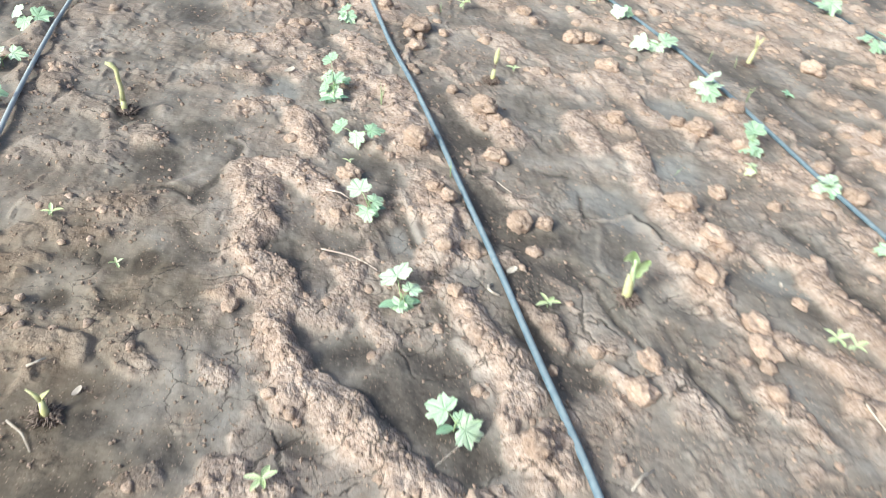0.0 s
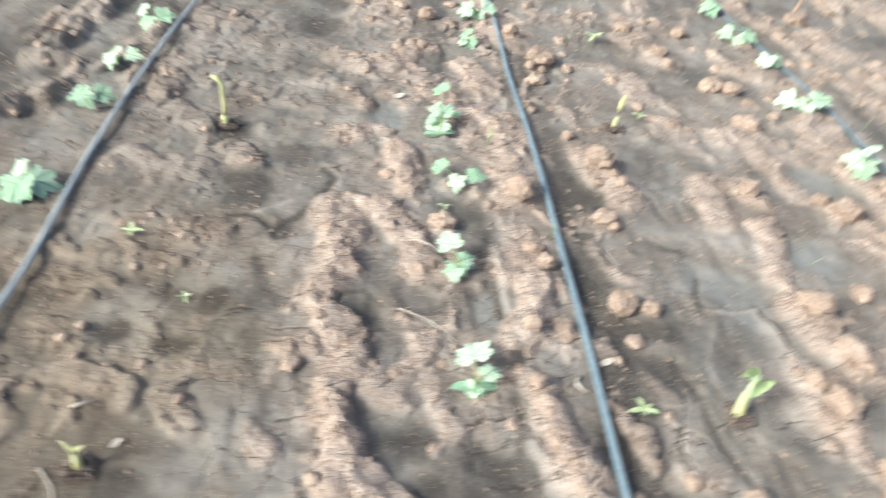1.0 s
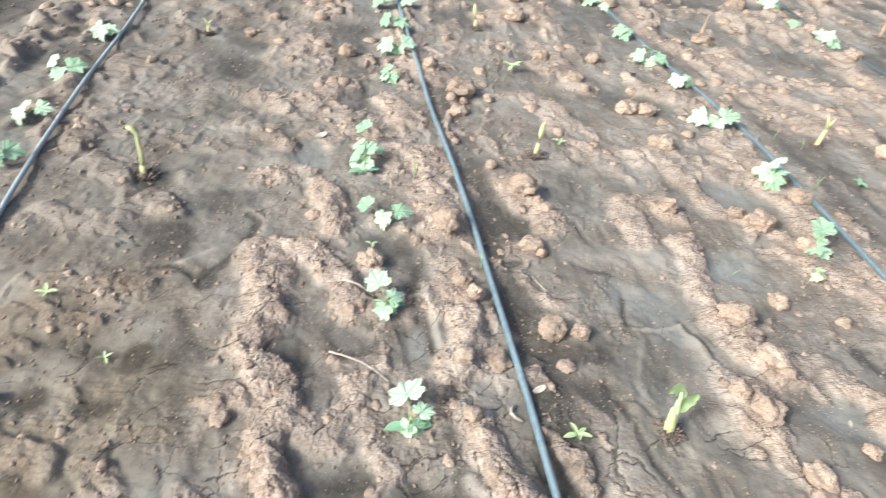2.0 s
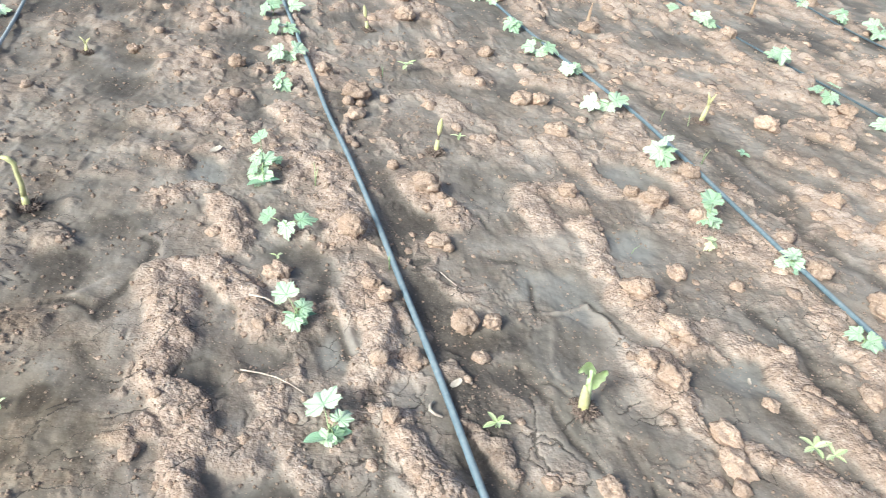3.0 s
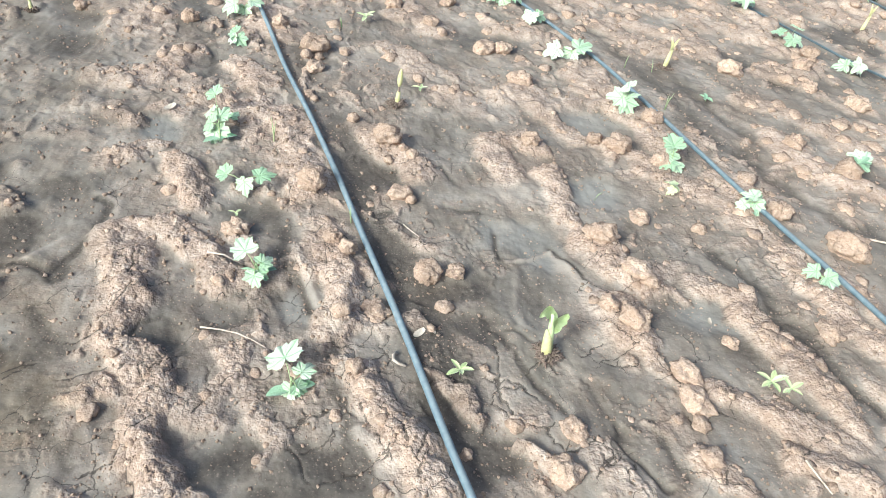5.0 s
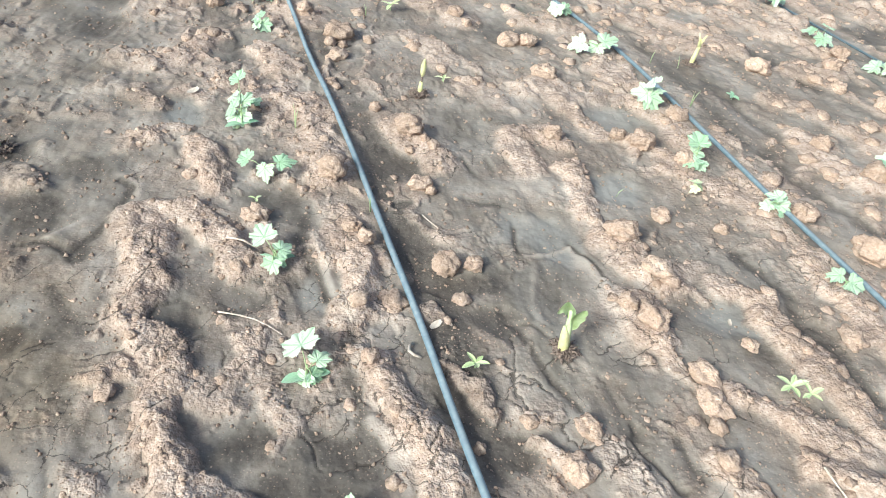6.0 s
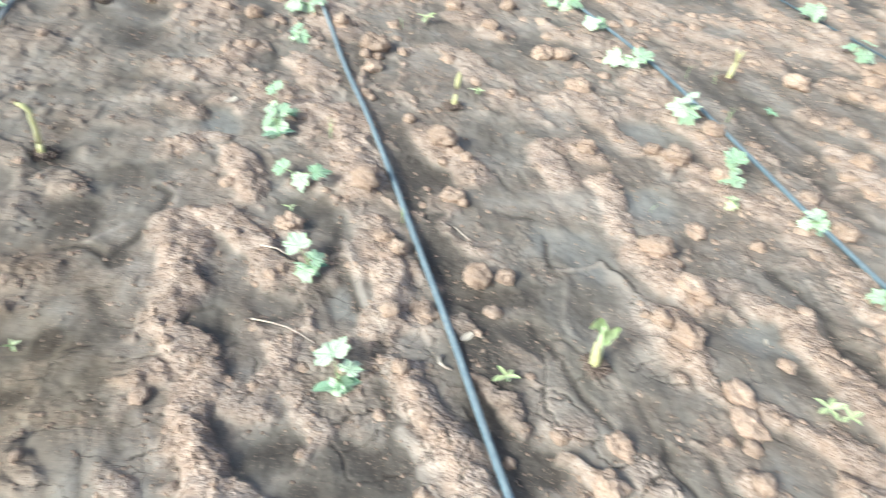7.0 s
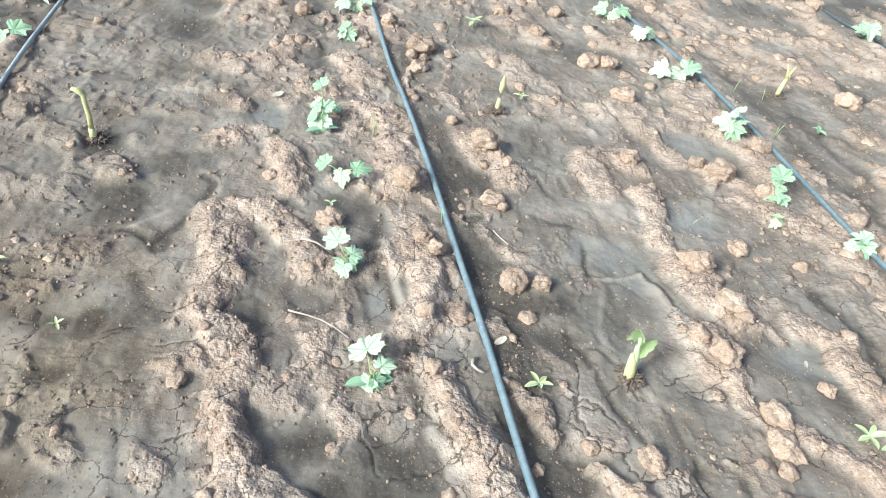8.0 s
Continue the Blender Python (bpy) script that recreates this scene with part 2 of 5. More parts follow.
def value_noise(x, y, seed=0):
    """Smooth noise from -1 to 1."""
    ix, iy = np.floor(x), np.floor(y)
    fx, fy = x - ix, y - iy
    total = 0.0
    for ox in (0, 1):
        for oy in (0, 1):
            a = hashed(ix + ox, iy + oy, seed) * 2 * np.pi
            wx = fx if ox else 1 - fx
            wy = fy if oy else 1 - fy
            wx, wy = wx * wx * wx * (wx * (wx * 6 - 15) + 10), wy * wy * wy * (wy * (wy * 6 - 15) + 10)
            total = total + wx * wy * (np.cos(a) * (fx - ox) + np.sin(a) * (fy - oy))
    return total * 1.5


def fbm(x, y, seed=0, octaves=4, gain=0.5):
    total, amp = 0.0, 1.0
    for k in range(octaves):
        total = total + amp * value_noise(x, y, seed + 17 * k)
        x, y, amp = 1.6 * x - 1.2 * y, 1.2 * x + 1.6 * y, amp * gain
    return total


def cells(x, y, seed=0):
    """Distances to the nearest and the next cell centre."""
    ix, iy = np.floor(x), np.floor(y)
    f1, f2 = np.full(x.shape, 9.0), np.full(x.shape, 9.0)
    for ox in (-1, 0, 1):
        for oy in (-1, 0, 1):
            px = ix + ox + 0.1 + 0.8 * hashed(ix + ox, iy + oy, seed)
            py = iy + oy + 0.1 + 0.8 * hashed(ix + ox, iy + oy, seed + 1)
            d = np.hypot(px - x, py - y)
            f2 = np.minimum(np.maximum(f1, d), f2)
            f1 = np.minimum(f1, d)
    return f1, f2


def step(a, b, v):
    t = np.clip((v - a) / (b - a), 0, 1)
    return t * t * (3 - 2 * t)


RIDGES, POOLS = [], []


def ridge(points, width, height):
    RIDGES.append((points, width, height))


def pool(x, y, radius, depth=0.03, damp_shade=0.5, stretch=1.0):
    POOLS.append((x, y, radius, depth, damp_shade, stretch))


# banks of dried crumbly soil
ridge([(0.12, 3.06), (0.21, 2.97)], 0.049, 0.020)
ridge([(0.06, 2.81), (0.15, 2.77), (0.21, 2.68)], 0.053, 0.022)
ridge([(0.18, 2.44), (0.24, 2.48), (0.29, 2.51)], 0.055, 0.034)
ridge([(0.36, 2.42), (0.40, 2.31), (0.43, 2.20)], 0.041, 0.034)
ridge([(0.20, 2.96), (0.34, 3.16), (0.40, 3.27)], 0.062, 0.024)
ridge([(0.30, 2.78), (0.37, 2.72)], 0.047, 0.022)
ridge([(0.19, 2.04), (0.26, 2.08), (0.33, 2.08)], 0.056, 0.030)
ridge([(0.33, 2.08), (0.40, 2.01), (0.46, 1.93), (0.51, 1.84)], 0.044, 0.034)
ridge([(0.25, 2.03), (0.27, 1.93), (0.27, 1.82)], 0.066, 0.030)
ridge([(0.28, 1.83), (0.28, 1.75), (0.26, 1.69)], 0.052, 0.036)
ridge([(0.30, 1.64), (0.34, 1.58), (0.36, 1.52)], 0.043, 0.034)
ridge([(0.36, 1.52), (0.35, 1.45), (0.33, 1.41)], 0.045, 0.033)
ridge([(0.34, 1.40), (0.36, 1.33), (0.40, 1.26)], 0.052, 0.032)
ridge([(0.41, 1.49), (0.45, 1.44)], 0.050, 0.014)
ridge([(0.52, 1.60), (0.52, 1.53), (0.48, 1.50)], 0.035, 0.016)
ridge([(0.55, 1.48), (0.57, 1.41), (0.59, 1.36), (0.57, 1.32)], 0.030, 0.008)
ridge([(0.68, 2.71), (0.74, 2.55), (0.73, 2.38)], 0.073, 0.032)
ridge([(0.72, 2.39), (0.74, 2.25)], 0.067, 0.034)
ridge([(0.77, 2.05), (0.79, 1.92), (0.78, 1.80)], 0.050, 0.028)
ridge([(0.78, 1.85), (0.77, 1.74), (0.75, 1.66)], 0.049, 0.032)
ridge([(0.77, 1.52), (0.78, 1.45)], 0.031, 0.022)
ridge([(0.79, 1.44), (0.82, 1.37), (0.84, 1.29)], 0.044, 0.032)
ridge([(0.83, 1.34), (0.87, 1.26), (0.90, 1.19)], 0.040, 0.032)
ridge([(0.92, 1.66), (0.95, 1.61)], 0.030, 0.018)
ridge([(0.94, 1.48), (0.98, 1.41), (1.00, 1.35), (1.02, 1.33)], 0.020, 0.026)
ridge([(0.99, 2.57), (1.02, 2.47), (1.07, 2.36), (1.08, 2.31)], 0.062, 0.028)
ridge([(0.91, 2.62), (0.96, 2.62)], 0.039, 0.016)
ridge([(1.18, 3.31), (1.26, 3.19), (1.27, 3.05)], 0.082, 0.026)
ridge([(1.31, 3.68), (1.39, 3.62), (1.44, 3.51)], 0.093, 0.026)
ridge([(1.31, 2.87), (1.36, 2.80), (1.39, 2.73)], 0.075, 0.018)
ridge([(1.54, 2.84), (1.64, 2.89), (1.66, 2.77)], 0.076, 0.026)
ridge([(1.64, 2.72), (1.68, 2.61), (1.70, 2.48)], 0.049, 0.022)
ridge([(1.38, 2.48), (1.37, 2.35), (1.38, 2.27)], 0.058, 0.034)
ridge([(1.41, 2.46), (1.51, 2.51), (1.53, 2.43)], 0.050, 0.030)
ridge([(1.52, 2.27), (1.49, 2.10), (1.48, 2.00)], 0.047, 0.030)
ridge([(1.49, 1.93), (1.55, 1.85)], 0.047, 0.032)
ridge([(1.52, 1.79), (1.57, 1.75), (1.60, 1.70)], 0.059, 0.034)
ridge([(1.59, 1.70), (1.65, 1.68), (1.66, 1.64)], 0.022, 0.014)
ridge([(1.47, 1.64), (1.46, 1.56), (1.47, 1.52)], 0.056, 0.036)
ridge([(1.46, 1.51), (1.47, 1.46), (1.48, 1.39)], 0.023, 0.018)
ridge([(1.73, 1.69), (1.79, 1.63), (1.83, 1.58)], 0.042, 0.020)
ridge([(1.81, 1.59), (1.82, 1.49), (1.82, 1.38)], 0.053, 0.028)
ridge([(1.82, 1.38), (1.84, 1.30), (1.84, 1.21)], 0.055, 0.030)
ridge([(1.59, 1.33), (1.63, 1.30), (1.66, 1.26)], 0.041, 0.026)
ridge([(1.68, 1.24), (1.73, 1.19), (1.77, 1.15)], 0.048, 0.028)
ridge([(1.44, 1.16), (1.47, 1.12), (1.50, 1.07)], 0.036, 0.030)
ridge([(1.65, 1.13), (1.72, 1.10), (1.76, 1.04)], 0.043, 0.028)
ridge([(1.22, 1.22), (1.25, 1.17), (1.27, 1.11)], 0.042, 0.015)
ridge([(1.09, 1.26), (1.12, 1.20)], 0.017, 0.026)
ridge([(2.06, 1.76), (2.06, 1.64), (2.09, 1.55)], 0.045, 0.028)
ridge([(2.07, 1.55), (2.08, 1.46), (2.08, 1.40)], 0.054, 0.028)
ridge([(1.94, 3.00), (1.96, 2.86), (2.02, 2.69)], 0.090, 0.034)
ridge([(2.03, 2.66), (2.03, 2.53), (2.01, 2.40)], 0.069, 0.030)
ridge([(1.88, 2.28), (1.95, 2.17), (2.05, 2.09), (2.06, 1.93)], 0.060, 0.022)
ridge([(2.09, 1.87), (2.15, 1.78)], 0.044, 0.024)
ridge([(1.83, 2.45), (1.88, 2.35)], 0.047, 0.018)
ridge([(2.22, 3.69), (2.32, 3.51), (2.40, 3.37), (2.50, 3.27)], 0.079, 0.030)
ridge([(2.56, 3.30), (2.68, 3.27)], 0.086, 0.030)
ridge([(2.59, 2.80), (2.69, 2.67), (2.76, 2.50)], 0.069, 0.026)
ridge([(2.76, 2.50), (2.81, 2.36), (2.85, 2.29)], 0.065, 0.024)
ridge([(2.52, 2.46), (2.53, 2.29), (2.58, 2.17)], 0.079, 0.034)
ridge([(2.57, 2.16), (2.65, 2.06)], 0.067, 0.030)
ridge([(2.96, 3.08), (2.96, 2.96), (3.16, 3.11)], 0.089, 0.032)
ridge([(2.85, 3.68), (2.99, 3.57), (3.08, 3.46)], 0.096, 0.030)
ridge([(2.09, 2.50), (2.18, 2.46)], 0.056, 0.022)
ridge([(2.11, 2.19), (2.18, 2.10)], 0.050, 0.020)
ridge([(-0.25, 2.11), (-0.19, 2.16)], 0.065, 0.018)
ridge([(-0.22, 1.86), (-0.14, 1.87), (-0.05, 1.87)], 0.062, 0.014)
ridge([(-0.17, 1.74), (-0.11, 1.75)], 0.047, 0.014)
ridge([(0.04, 1.38), (0.08, 1.32)], 0.025, 0.014)
ridge([(0.21, 1.30), (0.25, 1.25)], 0.029, 0.014)
ridge([(-0.12, 2.30), (-0.06, 2.23)], 0.044, 0.018)
ridge([(-0.34, 2.47), (-0.24, 2.38)], 0.045, 0.020)
ridge([(-0.41, 2.79), (-0.42, 2.64)], 0.048, 0.020)
ridge([(0.00, 2.61), (0.07, 2.60)], 0.045, 0.016)
ridge([(0.22, 1.51), (0.26, 1.54)], 0.034, 0.020)
ridge([(-0.39, 2.12), (-0.35, 2.17)], 0.054, 0.018)
ridge([(-0.27, 2.16), (-0.18, 2.13)], 0.061, 0.014)
ridge([(-0.15, 1.38), (-0.06, 1.34)], 0.040, 0.016)
ridge([(0.02, 1.36), (0.07, 1.29)], 0.033, 0.018)
ridge([(0.10, 1.00), (0.14, 1.03)], 0.039, 0.020)
ridge([(0.36, 1.35), (0.39, 1.27), (0.37, 1.19)], 0.052, 0.032)
ridge([(0.43, 1.22), (0.50, 1.15), (0.54, 1.09)], 0.045, 0.034)
ridge([(0.54, 1.09), (0.58, 1.03), (0.65, 0.96)], 0.049, 0.034)
ridge([(0.26, 0.97), (0.33, 0.97)], 0.068, 0.024)
ridge([(0.86, 1.27), (0.86, 1.16), (0.83, 1.13)], 0.033, 0.032)
ridge([(0.83, 1.05), (0.88, 1.03)], 0.040, 0.032)
ridge([(0.92, 1.08), (0.92, 0.98)], 0.038, 0.026)
ridge([(-0.04, 4.54), (0.07, 4.42), (0.19, 4.11)], 0.119, 0.030)
ridge([(0.04, 3.75), (0.18, 3.63), (0.12, 3.48)], 0.108, 0.030)
ridge([(0.08, 3.04), (0.18, 2.98), (0.26, 3.04)], 0.073, 0.028)
ridge([(-0.50, 3.21), (-0.37, 3.20)], 0.068, 0.026)
ridge([(-0.85, 3.96), (-0.72, 3.79), (-0.62, 3.56)], 0.081, 0.028)
ridge([(-0.57, 4.03), (-0.45, 3.97)], 0.074, 0.026)
ridge([(-0.41, 4.11), (-0.22, 3.98)], 0.076, 0.024)
ridge([(-0.52, 4.63), (-0.42, 4.44)], 0.073, 0.026)
ridge([(0.55, 3.15), (0.64, 2.98)], 0.061, 0.028)
ridge([(0.65, 3.54), (0.75, 3.42)], 0.060, 0.026)
ridge([(2.22, 5.08), (2.33, 4.82), (2.53, 4.93)], 0.086, 0.034)
ridge([(2.18, 4.08), (2.33, 4.04), (2.43, 3.91)], 0.081, 0.034)
ridge([(2.41, 3.65), (2.52, 3.53), (2.68, 3.45), (2.68, 3.30)], 0.082, 0.034)
ridge([(2.58, 3.83), (2.74, 3.81)], 0.074, 0.028)
ridge([(2.81, 3.77), (3.02, 3.76)], 0.076, 0.030)
ridge([(2.86, 3.04), (3.02, 3.01), (3.21, 3.15)], 0.077, 0.034)
ridge([(3.41, 4.07), (3.53, 3.86), (3.72, 3.75)], 0.092, 0.030)
ridge([(3.96, 5.07), (4.15, 4.78), (4.16, 4.49)], 0.108, 0.028)
ridge([(3.88, 3.90), (3.94, 3.61)], 0.101, 0.030)
ridge([(2.75, 5.08), (2.91, 4.85), (3.03, 4.67)], 0.084, 0.028)
ridge([(3.28, 4.99), (3.42, 4.77)], 0.089, 0.028)
ridge([(1.73, 4.96), (1.94, 5.08)], 0.095, 0.030)
ridge([(1.35, 3.79), (1.32, 3.95)], 0.074, 0.030)
ridge([(1.19, 4.66), (1.40, 4.76)], 0.089, 0.030)
ridge([(1.07, 4.32), (1.21, 4.40)], 0.100, 0.032)
ridge([(1.14, 4.32), (1.30, 4.56), (1.41, 4.81)], 0.093, 0.034)
ridge([(1.32, 4.46), (1.47, 4.60)], 0.081, 0.030)
ridge([(1.72, 3.56), (1.82, 3.47)], 0.077, 0.030)
# hollows where silt has settled, some still damp, some with shade put into colour
pool(-0.02, 2.13, 0.081, 0.016, .95, 0.96)
pool(0.36, 1.67, 0.054, 0.024, .60, 0.99)
pool(0.69, 1.73, 0.101, 0.020, .30, 0.80)
# behind the left bank: its shade put into these two hollows' colour, partly damp
pool(0.43, 1.37, 0.064, 0.012, .30, 0.56)
pool(0.51, 1.33, 0.063, 0.012, .60, 0.83)
pool(0.71, 1.29, 0.099, 0.014, .75, 0.73)
pool(0.98, 2.32, 0.098, 0.026, .95, 0.96)
pool(1.02, 1.76, 0.117, 0.022, .90, 0.45)
pool(0.92, 1.91, 0.068, 0.020, .80, 1.26)
pool(1.30, 1.94, 0.133, 0.018, .35, 1.03)
pool(1.23, 1.72, 0.136, 0.016, .55, 0.75)
pool(1.11, 1.62, 0.064, 0.022, .85, 0.95)
pool(0.95, 1.39, 0.073, 0.022, .85, 0.74)
pool(1.02, 1.26, 0.086, 0.022, .95, 0.95)
pool(1.31, 1.47, 0.083, 0.016, .40, 0.90)
pool(1.32, 1.33, 0.078, 0.016, .45, 0.74)
pool(1.71, 1.56, 0.109, 0.024, .30, 0.74)
pool(1.63, 2.16, 0.086, 0.024, .35, 0.97)
pool(1.82, 2.62, 0.114, 0.020, .30, 1.01)
pool(0.62, 2.08, 0.091, 0.016, .50, 0.73)
pool(0.59, 2.14, 0.077, 0.020, .60, 0.89)
pool(1.71, 1.42, 0.088, 0.012, .55, 0.93)
pool(1.83, 1.22, 0.069, 0.014, .40, 0.80)
pool(0.50, 1.76, 0.052, 0.020, .45, 1.16)
pool(1.26, 3.25, 0.123, 0.014, .45, 1.49)
pool(1.21, 2.53, 0.119, 0.014, .25, 1.35)
pool(0.50, 3.13, 0.104, 0.020, .45, 1.25)
pool(0.31, 2.63, 0.070, 0.018, .35, 1.20)
pool(0.07, 2.29, 0.088, 0.016, .65, 0.67)
pool(-0.01, 2.07, 0.067, 0.016, .95, 1.02)
pool(0.03, 1.64, 0.035, 0.008, .95, 1.58)
pool(-0.06, 1.65, 0.057, 0.010, .60, 0.96)
pool(-0.01, 1.50, 0.043, 0.016, .80, 0.81)
pool(-0.00, 1.32, 0.057, 0.008, .55, 0.92)
pool(0.10, 1.66, 0.071, 0.008, .50, 1.04)
pool(0.10, 2.26, 0.092, 0.010, .35, 1.32)
pool(-0.14, 2.41, 0.063, 0.018, .70, 1.08)
pool(0.53, 1.32, 0.087, 0.014, .75, 0.69)
pool(0.57, 1.17, 0.099, 0.016, .85, 0.67)
pool(0.75, 1.01, 0.055, 0.020, .85, 0.81)
pool(0.41, 1.08, 0.053, 0.014, .60, 0.61)
pool(0.17, 1.09, 0.061, 0.012, .55, 0.85)
pool(0.01, 1.16, 0.061, 0.014, .80, 0.68)
pool(-0.14, 1.50, 0.047, 0.016, .80, 1.06)
pool(0.39, 3.85, 0.107, 0.018, .60, 1.82)
pool(-0.07, 3.62, 0.094, 0.018, .55, 2.20)
pool(-0.05, 3.36, 0.111, 0.020, .70, 1.31)
pool(1.57, 3.40, 0.168, 0.018, .45, 1.02)
pool(1.75, 4.60, 0.265, 0.018, .50, 1.11)

# near-left corner is dim: put into the soil as a darker patch
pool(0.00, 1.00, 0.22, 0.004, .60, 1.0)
# damp brown basin between the near banks
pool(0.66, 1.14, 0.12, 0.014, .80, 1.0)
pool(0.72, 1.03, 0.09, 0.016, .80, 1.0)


LINES = []


def rim(points, width, height, pale=0.0, wet_shade=0.0):
    """A narrow lip (height over 0) or runnel (under 0) in the silt, or a painted strip of shade."""
    LINES.append((points, width, height, pale, wet_shade))


rim([(1.90, 1.55), (1.90, 1.43), (1.90, 1.30), (1.93, 1.21)], 0.043, -.024, 0, .85)
rim([(2.32, 2.37), (2.32, 2.12), (2.38, 1.97), (2.48, 1.85)], 0.070, -.024, 0, .65)
rim([(1.89, 1.82), (1.90, 1.69), (1.92, 1.55)], 0.031, -.018, 0, .75)
rim([(2.11, 2.04), (2.13, 1.85), (2.18, 1.74)], 0.045, -.018, 0, .40)
rim([(2.36, 2.91), (2.42, 2.65), (2.45, 2.42)], 0.056, -.018, 0, .60)
rim([(2.78, 3.27), (2.85, 3.14), (2.89, 2.90)], 0.067, -.018, 0, .70)
rim([(1.12, 1.65), (1.14, 1.55), (1.16, 1.44), (1.20, 1.33)], 0.014, -.012, 0, .75)
rim([(1.30, 1.28), (1.31, 1.20), (1.32, 1.11)], 0.012, -.014, 0, .85)
rim([(1.38, 1.28), (1.38, 1.19), (1.39, 1.13)], 0.012, -.012, 0, .80)
rim([(1.28, 1.41), (1.30, 1.30), (1.31, 1.23)], 0.011, -.008, 0, .50)
rim([(1.226, 1.848), (1.297, 1.853), (1.375, 1.883)], 0.007, .006, .9, .0)
rim([(1.375, 1.883), (1.402, 1.802), (1.423, 1.713)], 0.012, .005, .9, .0)
rim([(1.38, 1.90), (1.41, 1.82), (1.42, 1.75)], 0.011, -.008, 0, .8)
rim([(1.24, 1.98), (1.22, 1.90), (1.22, 1.84)], 0.011, -.010, 0, .9)
rim([(1.39, 1.80), (1.41, 1.66), (1.39, 1.56), (1.31, 1.47)], 0.032, .003, .6, .0)
rim([(1.12, 1.61), (1.17, 1.59), (1.20, 1.55)], 0.009, -.008, 0, .7)
rim([(1.25, 1.81), (1.21, 1.68), (1.20, 1.60)], 0.012, .003, .3, .0)
rim([(0.68, 1.97), (0.70, 1.83), (0.72, 1.73), (0.74, 1.63)], 0.014, .007, .8, .0)
rim([(0.66, 1.95), (0.68, 1.82), (0.70, 1.72), (0.72, 1.64)], 0.016, -.004, 0, .8)
rim([(0.79, 1.60), (0.76, 1.55), (0.73, 1.48)], 0.013, .006, .7, .0)
rim([(0.75, 1.62), (0.72, 1.53), (0.72, 1.45), (0.74, 1.37)], 0.017, -.006, 0, .8)
rim([(0.76, 1.36), (0.80, 1.28), (0.81, 1.25)], 0.009, .006, .7, .0)
rim([(0.03, 1.97), (0.10, 1.93), (0.14, 1.99)], 0.012, -.009, 0, .9)
rim([(0.29, 1.66), (0.34, 1.60), (0.38, 1.60), (0.42, 1.62)], 0.009, -.006, 0, .7)
rim([(0.30, 1.68), (0.31, 1.72), (0.36, 1.74), (0.41, 1.70)], 0.009, -.006, 0, .7)
rim([(0.51, 2.23), (0.59, 2.19), (0.64, 2.28)], 0.013, .002, .6, .0)
rim([(1.13, 2.12), (1.17, 2.09), (1.22, 2.08)], 0.016, -.010, 0, .7)
rim([(1.17, 2.34), (1.19, 2.24)], 0.011, -.008, 0, .7)
rim([(1.25, 2.34), (1.25, 2.24)], 0.011, -.008, 0, .6)
rim([(1.30, 2.17), (1.36, 2.18), (1.42, 2.19)], 0.048, .003, .7, .0)
rim([(2.41, 2.15), (2.38, 2.02), (2.35, 1.89)], 0.033, .003, .6, .0)
rim([(0.46, 1.68), (0.54, 1.72), (0.62, 1.79)], 0.026, -.004, 0, .6)
rim([(0.41, 1.93), (0.47, 1.83), (0.54, 1.79)], 0.013, -.006, 0, .8)
rim([(0.16, 2.25), (0.20, 2.21), (0.19, 2.14), (0.17, 2.07), (0.13, 1.98), (0.12, 1.90)], 0.016, -.010, 0, .9)
rim([(0.16, 2.27), (0.22, 2.22), (0.22, 2.13), (0.18, 2.04)], 0.015, .003, .5, .0)
rim([(-0.03, 1.96), (0.04, 1.97), (0.09, 1.92), (0.11, 1.89)], 0.011, -.008, 0, .9)
rim([(0.03, 1.98), (0.08, 2.03), (0.11, 2.06)], 0.009, .003, .7, .0)
rim([(0.12, 1.45), (0.16, 1.32), (0.18, 1.24)], 0.004, -.004, 0, .5)
rim([(0.08, 1.81), (0.11, 1.73), (0.16, 1.66)], 0.025, -.006, 0, .7)
rim([(0.13, 1.55), (0.17, 1.43), (0.22, 1.35)], 0.028, -.004, 0, .6)
rim([(0.24, 1.43), (0.28, 1.35), (0.30, 1.30)], 0.010, .002, .5, .0)
rim([(0.74, 1.38), (0.78, 1.29), (0.80, 1.19)], 0.018, .004, .6, .0)
rim([(0.73, 1.36), (0.76, 1.29), (0.78, 1.20)], 0.018, -.006, 0, .7)

# dark strips along the rows: pipe shade put into colour, over damp soil
rim([(0.98, 1.30), (0.97, 1.50), (0.95, 1.75), (0.93, 2.05), (0.90, 2.40)], 0.070, -0.004, 0, 0.90)
rim([(0.90, 2.40), (0.85, 2.80), (0.80, 3.15), (0.74, 3.60)], 0.065, -0.004, 0, 0.60)
rim([(0.44, 2.75), (0.46, 3.05), (0.44, 3.40), (0.42, 3.80)], 0.060, -0.006, 0, 0.55)
rim([(2.22, 3.60), (2.24, 3.10), (2.26, 2.70), (2.26, 2.40)], 0.060, -0.006, 0, 0.55)
rim([(0.66, 2.05), (0.64, 1.95), (0.66, 1.85)], 0.030, -0.006, 0, 0.75)
rim([(0.93, 1.775), (1.02, 1.755), (1.13, 1.745)], 0.042, -0.006, 0, 1.0)
rim([(0.92, 1.86), (0.97, 1.90), (0.96, 1.98)], 0.040, -0.006, 0, 0.9)


FISSURES = []


def crack_line(points):
    FISSURES.append(points)


